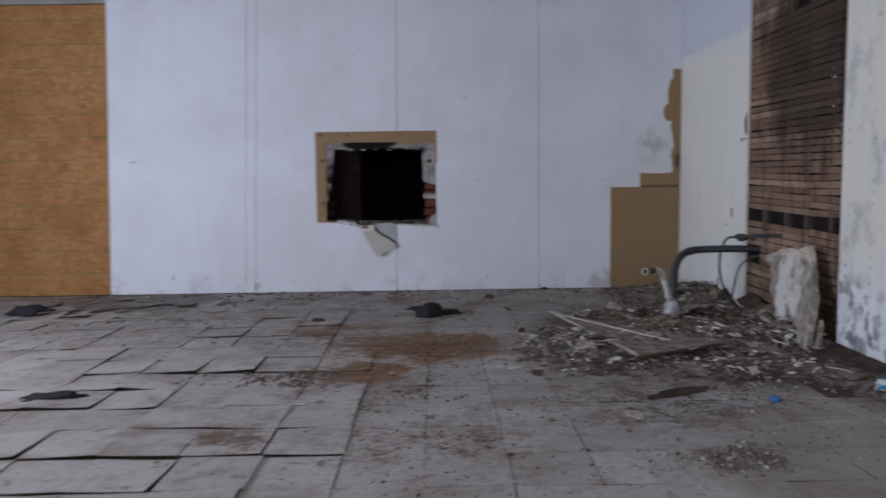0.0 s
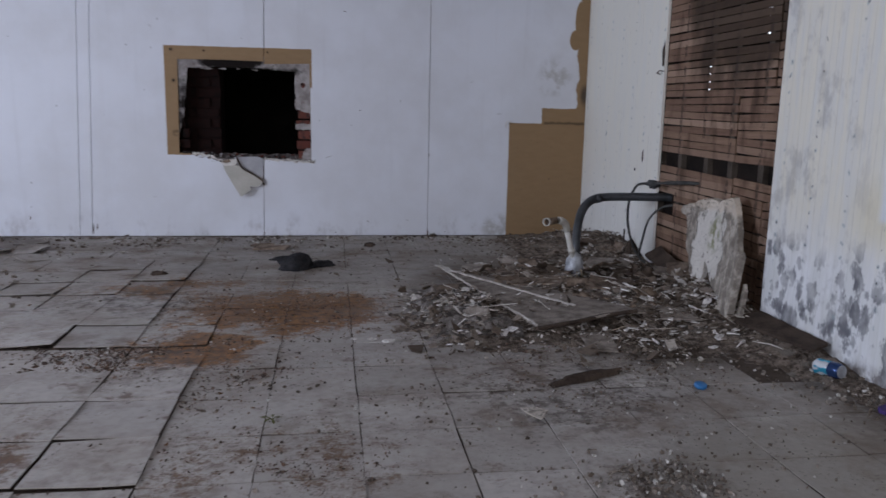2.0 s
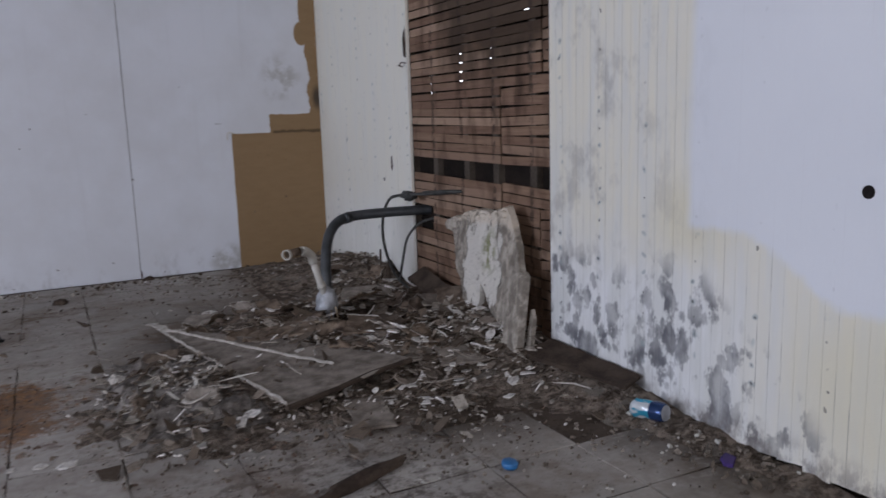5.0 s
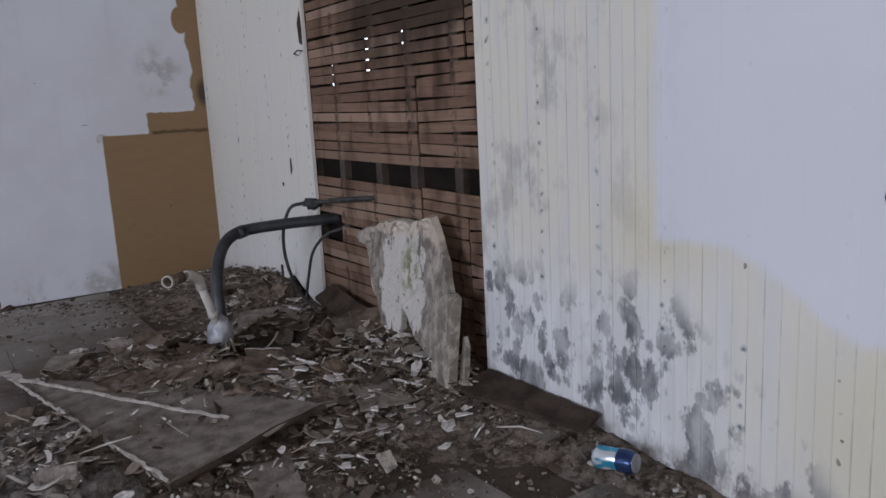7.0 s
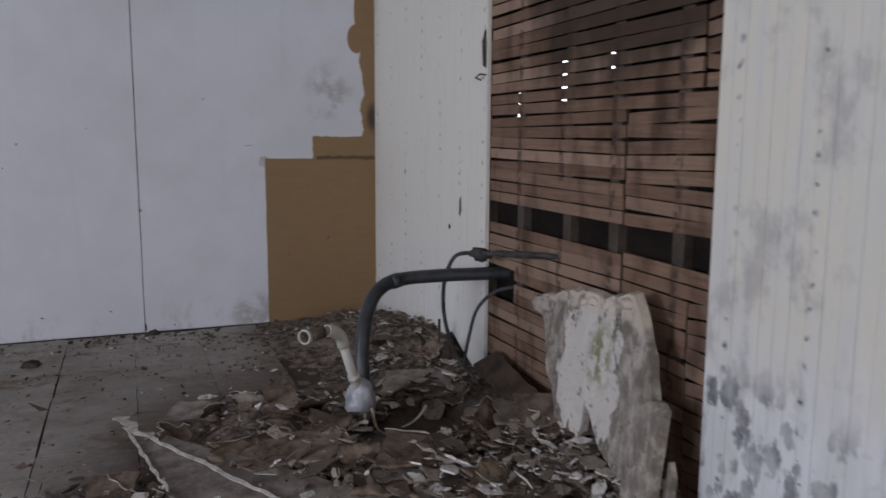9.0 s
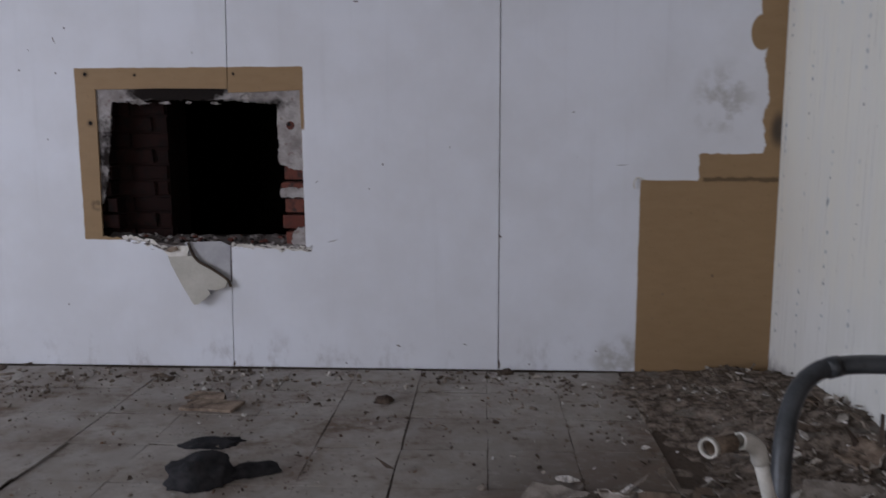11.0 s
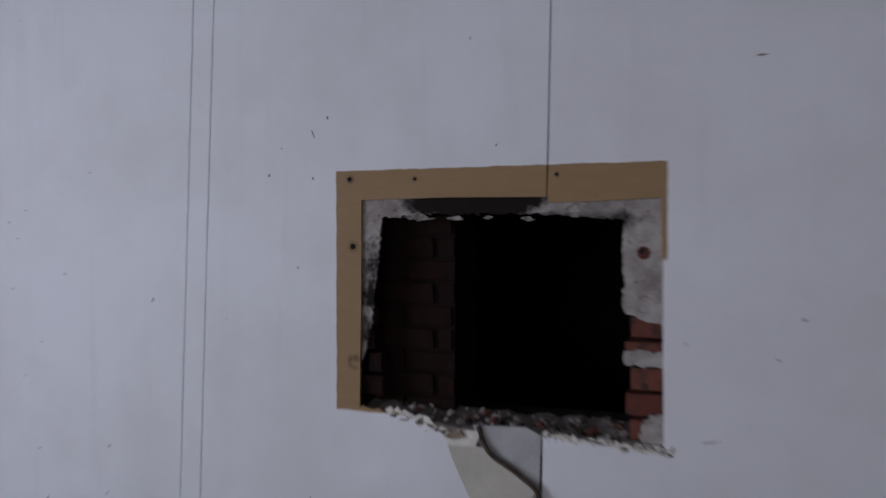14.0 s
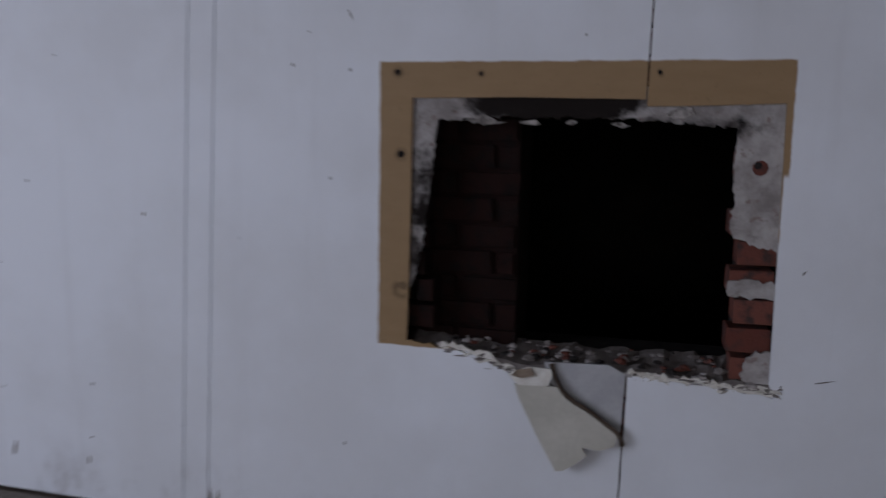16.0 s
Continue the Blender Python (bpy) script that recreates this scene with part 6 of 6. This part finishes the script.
cb = thing("cable", "thin black cable lying on the floor by the boarded doorway", "cable", at=(-1.9, 6.9, 0.004))
part("sheath", tube_bm([p for p in curve_points([(-0.3, -0.02, 0.004), (-0.1, -0.06, 0.004), (0.15, -0.02, 0.006), (0.35, 0.04, 0.004), (0.5, 0.16, 0.004), (0.75, 0.18, 0.004)], 6)], 0.009, 7), WIRE, cb, smooth=True)

# ---- bricks round the hatch ----
CH, BLN, BH, BD = 0.0775, 0.205, 0.064, 0.098
bshape = {}


def brick_mesh(l, d, mat, key):
    if key not in bshape:
        br = random.Random(len(bshape))
        bm = box_bm((0, 0, 0), (l, d, BH), 0.004)
        for v in bm.verts:
            v.co += Vector([br.uniform(-0.002, 0.002) for _ in range(3)])
        me = bpy.data.meshes.new("brick")
        bm.to_mesh(me)
        bm.free()
        me.materials.append(mat)
        bshape[key] = me
    return bshape[key]


br = random.Random(17)
for c in range(16):
    z = 0.372 + c * CH
    off = (c % 2) * (BLN + 0.012) / 2
    x = -0.42 - off
    while x < 1.14:
        a, b = max(x, -0.42), min(x + BLN, 1.14)
        cut = 0.0
        if z + BH > HZ0 and z < HZ1:      # the courses that the hatch interrupts
            l_edge, r_edge = HX0 + br.uniform(-0.025, 0.012), HX1 + br.uniform(-0.008, 0.012)
            if a < HX0 < b or (a >= HX0 and b <= HX1) or a < HX1 < b:
                spans = [(a, min(b, l_edge)), (max(a, r_edge), b)]
            else:
                spans = [(a, b)]
        else:
            spans = [(a, b)]
        for s0, s1 in spans:
            if s1 - s0 > 0.03:
                q = round((s1 - s0) / 0.01) * 0.01
                # brick by the west jamb takes the colour darkened for shade
                kind_of = (SHADED_BRICK, "black") if s1 < 0.05 else (BRICK, "red")
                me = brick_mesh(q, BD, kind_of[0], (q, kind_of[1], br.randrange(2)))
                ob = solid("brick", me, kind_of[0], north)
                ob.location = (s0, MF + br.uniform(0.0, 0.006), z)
        x += BLN + 0.012
    # inner leaf to the west of the gap, coloured dark for its shade
    x = -0.42 - (1 - c % 2) * (BLN + 0.012) / 2
    while x < 0.18:
        a, b = max(x, -0.42), min(x + BLN, 0.18 + br.uniform(-0.004, 0.004))
        if b - a > 0.03 and b > -0.12:
            q = round((b - a) / 0.01) * 0.01
            ob = solid("brick", brick_mesh(q, 0.06, SHADED_BRICK, (q, "inner_shade")), SHADED_BRICK, north)
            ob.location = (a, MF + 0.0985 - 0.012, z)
        x += BLN + 0.012

# ---- floor tiles ----
TX, TY = 0.310, 0.3175
TX0, TY0 = 1.115, 4.167


def tile_mesh(k, curl, mat):
    r = random.Random(200 + k)
    n = 3
    bm = bmesh.new()
    top = [[None] * (n + 1) for _ in range(n + 1)]
    bot = [[None] * (n + 1) for _ in range(n + 1)]
    lift = [r.uniform(0, curl) if r.random() < 0.6 else 0 for _ in range(4)]
    for i in range(n + 1):
        for j in range(n + 1):
            u, v = i / n, j / n
            h = (lift[0] * (1 - u) ** 2 * (1 - v) ** 2 + lift[1] * u ** 2 * (1 - v) ** 2 + lift[2] * u ** 2 * v ** 2 + lift[3] * (1 - u) ** 2 * v ** 2)
            g, gx = 0.0024, 0.0015
            xx = gx + (TX - 2 * gx) * u + (r.uniform(-0.0025, 0.0025) if i in (0, n) else 0)
            yy = g + (TY - 2 * g) * v + (r.uniform(-0.0025, 0.0025) if j in (0, n) else 0)
            top[i][j] = bm.verts.new((xx, yy, h))
            if i in (0, n) or j in (0, n):
                bot[i][j] = bm.verts.new((xx, yy, h - 0.004))
    for i in range(n):
        for j in range(n):
            bm.faces.new((top[i][j], top[i + 1][j], top[i + 1][j + 1], top[i][j + 1]))
    for i in range(n):
        for a, b in (((i, 0), (i + 1, 0)), ((n - i, n), (n - i - 1, n)), ((0, n - i), (0, n - i - 1)), ((n, i), (n, i + 1))):
            bm.faces.new((top[b[0]][b[1]], top[a[0]][a[1]], bot[a[0]][a[1]], bot[b[0]][b[1]]))
    me = bpy.data.meshes.new("tile")
    bm.to_mesh(me)
    bm.free()
    me.materials.append(mat)
    return me


flat = [tile_mesh(k, 0.0035, TILE) for k in range(8)]
curled = [tile_mesh(20 + k, 0.008, TILE) for k in range(8)]
tr = random.Random(31)
far_v, far_f = [], []
tiles = 0
for i in range(-17, 7):
    for j in range(-20, 12):
        x, yy = TX0 + i * TX, TY0 + j * TY
        cx, cy = x + TX / 2, yy + TY / 2
        if x < FLOOR_W or x + TX > E + 0.02 or yy < FLOOR_S or yy + TY > W + 0.05:
            continue
        gone = (cx > 2.26 and cy > 4.5) or (1.9 < cx and 4.9 < cy < 6.4) or (cx > 2.6 and cy > 4.25)
        loose = cx < 0.36 + 0.30 * math.sin(cy * 1.7) and tr.random() < 0.8 and cy < 6.6
        heave = 1.9 if cx < 0.25 and cy < 5.3 else 1.0
        if loose:
            jig = (tr.gauss(0, 0.005), tr.gauss(0, 0.005), tr.uniform(0.001, 0.006) * heave, -abs(tr.gauss(0, 0.75)) * heave, tr.gauss(0, 0.65) * heave, tr.gauss(0, 0.7))
        else:
            jig = (tr.gauss(0, 0.0012), tr.gauss(0, 0.0012), tr.uniform(-0.001, 0.0020), -abs(tr.gauss(0, 0.22)), tr.gauss(0, 0.14), tr.gauss(0, 0.25))
        pick = tr.randrange(8)
        if gone:
            continue
        m = pose(cx + jig[0], cy + jig[1], jig[2], jig[3], jig[4], jig[5]) @ Matrix.Translation((-TX / 2, -TY / 2, 0))
        me = curled[pick] if loose else flat[pick]
        if -1.3 < cx and 2.4 < cy < 6.95 and tiles < 300:
            tiles += 1
            ob = solid("tile", me, TILE, floor_ob)
            ob.matrix_world = m
        else:
            base = len(far_v)
            far_v += [tuple(m @ v.co) for v in me.vertices]
            far_f += [tuple(base + k for k in p.vertices) for p in me.polygons]
me = bpy.data.meshes.new("outlying_tiles")
me.from_pydata(far_v, [], far_f)
solid("outlying_tiles", me, TILE, floor_ob, "", "stuff")
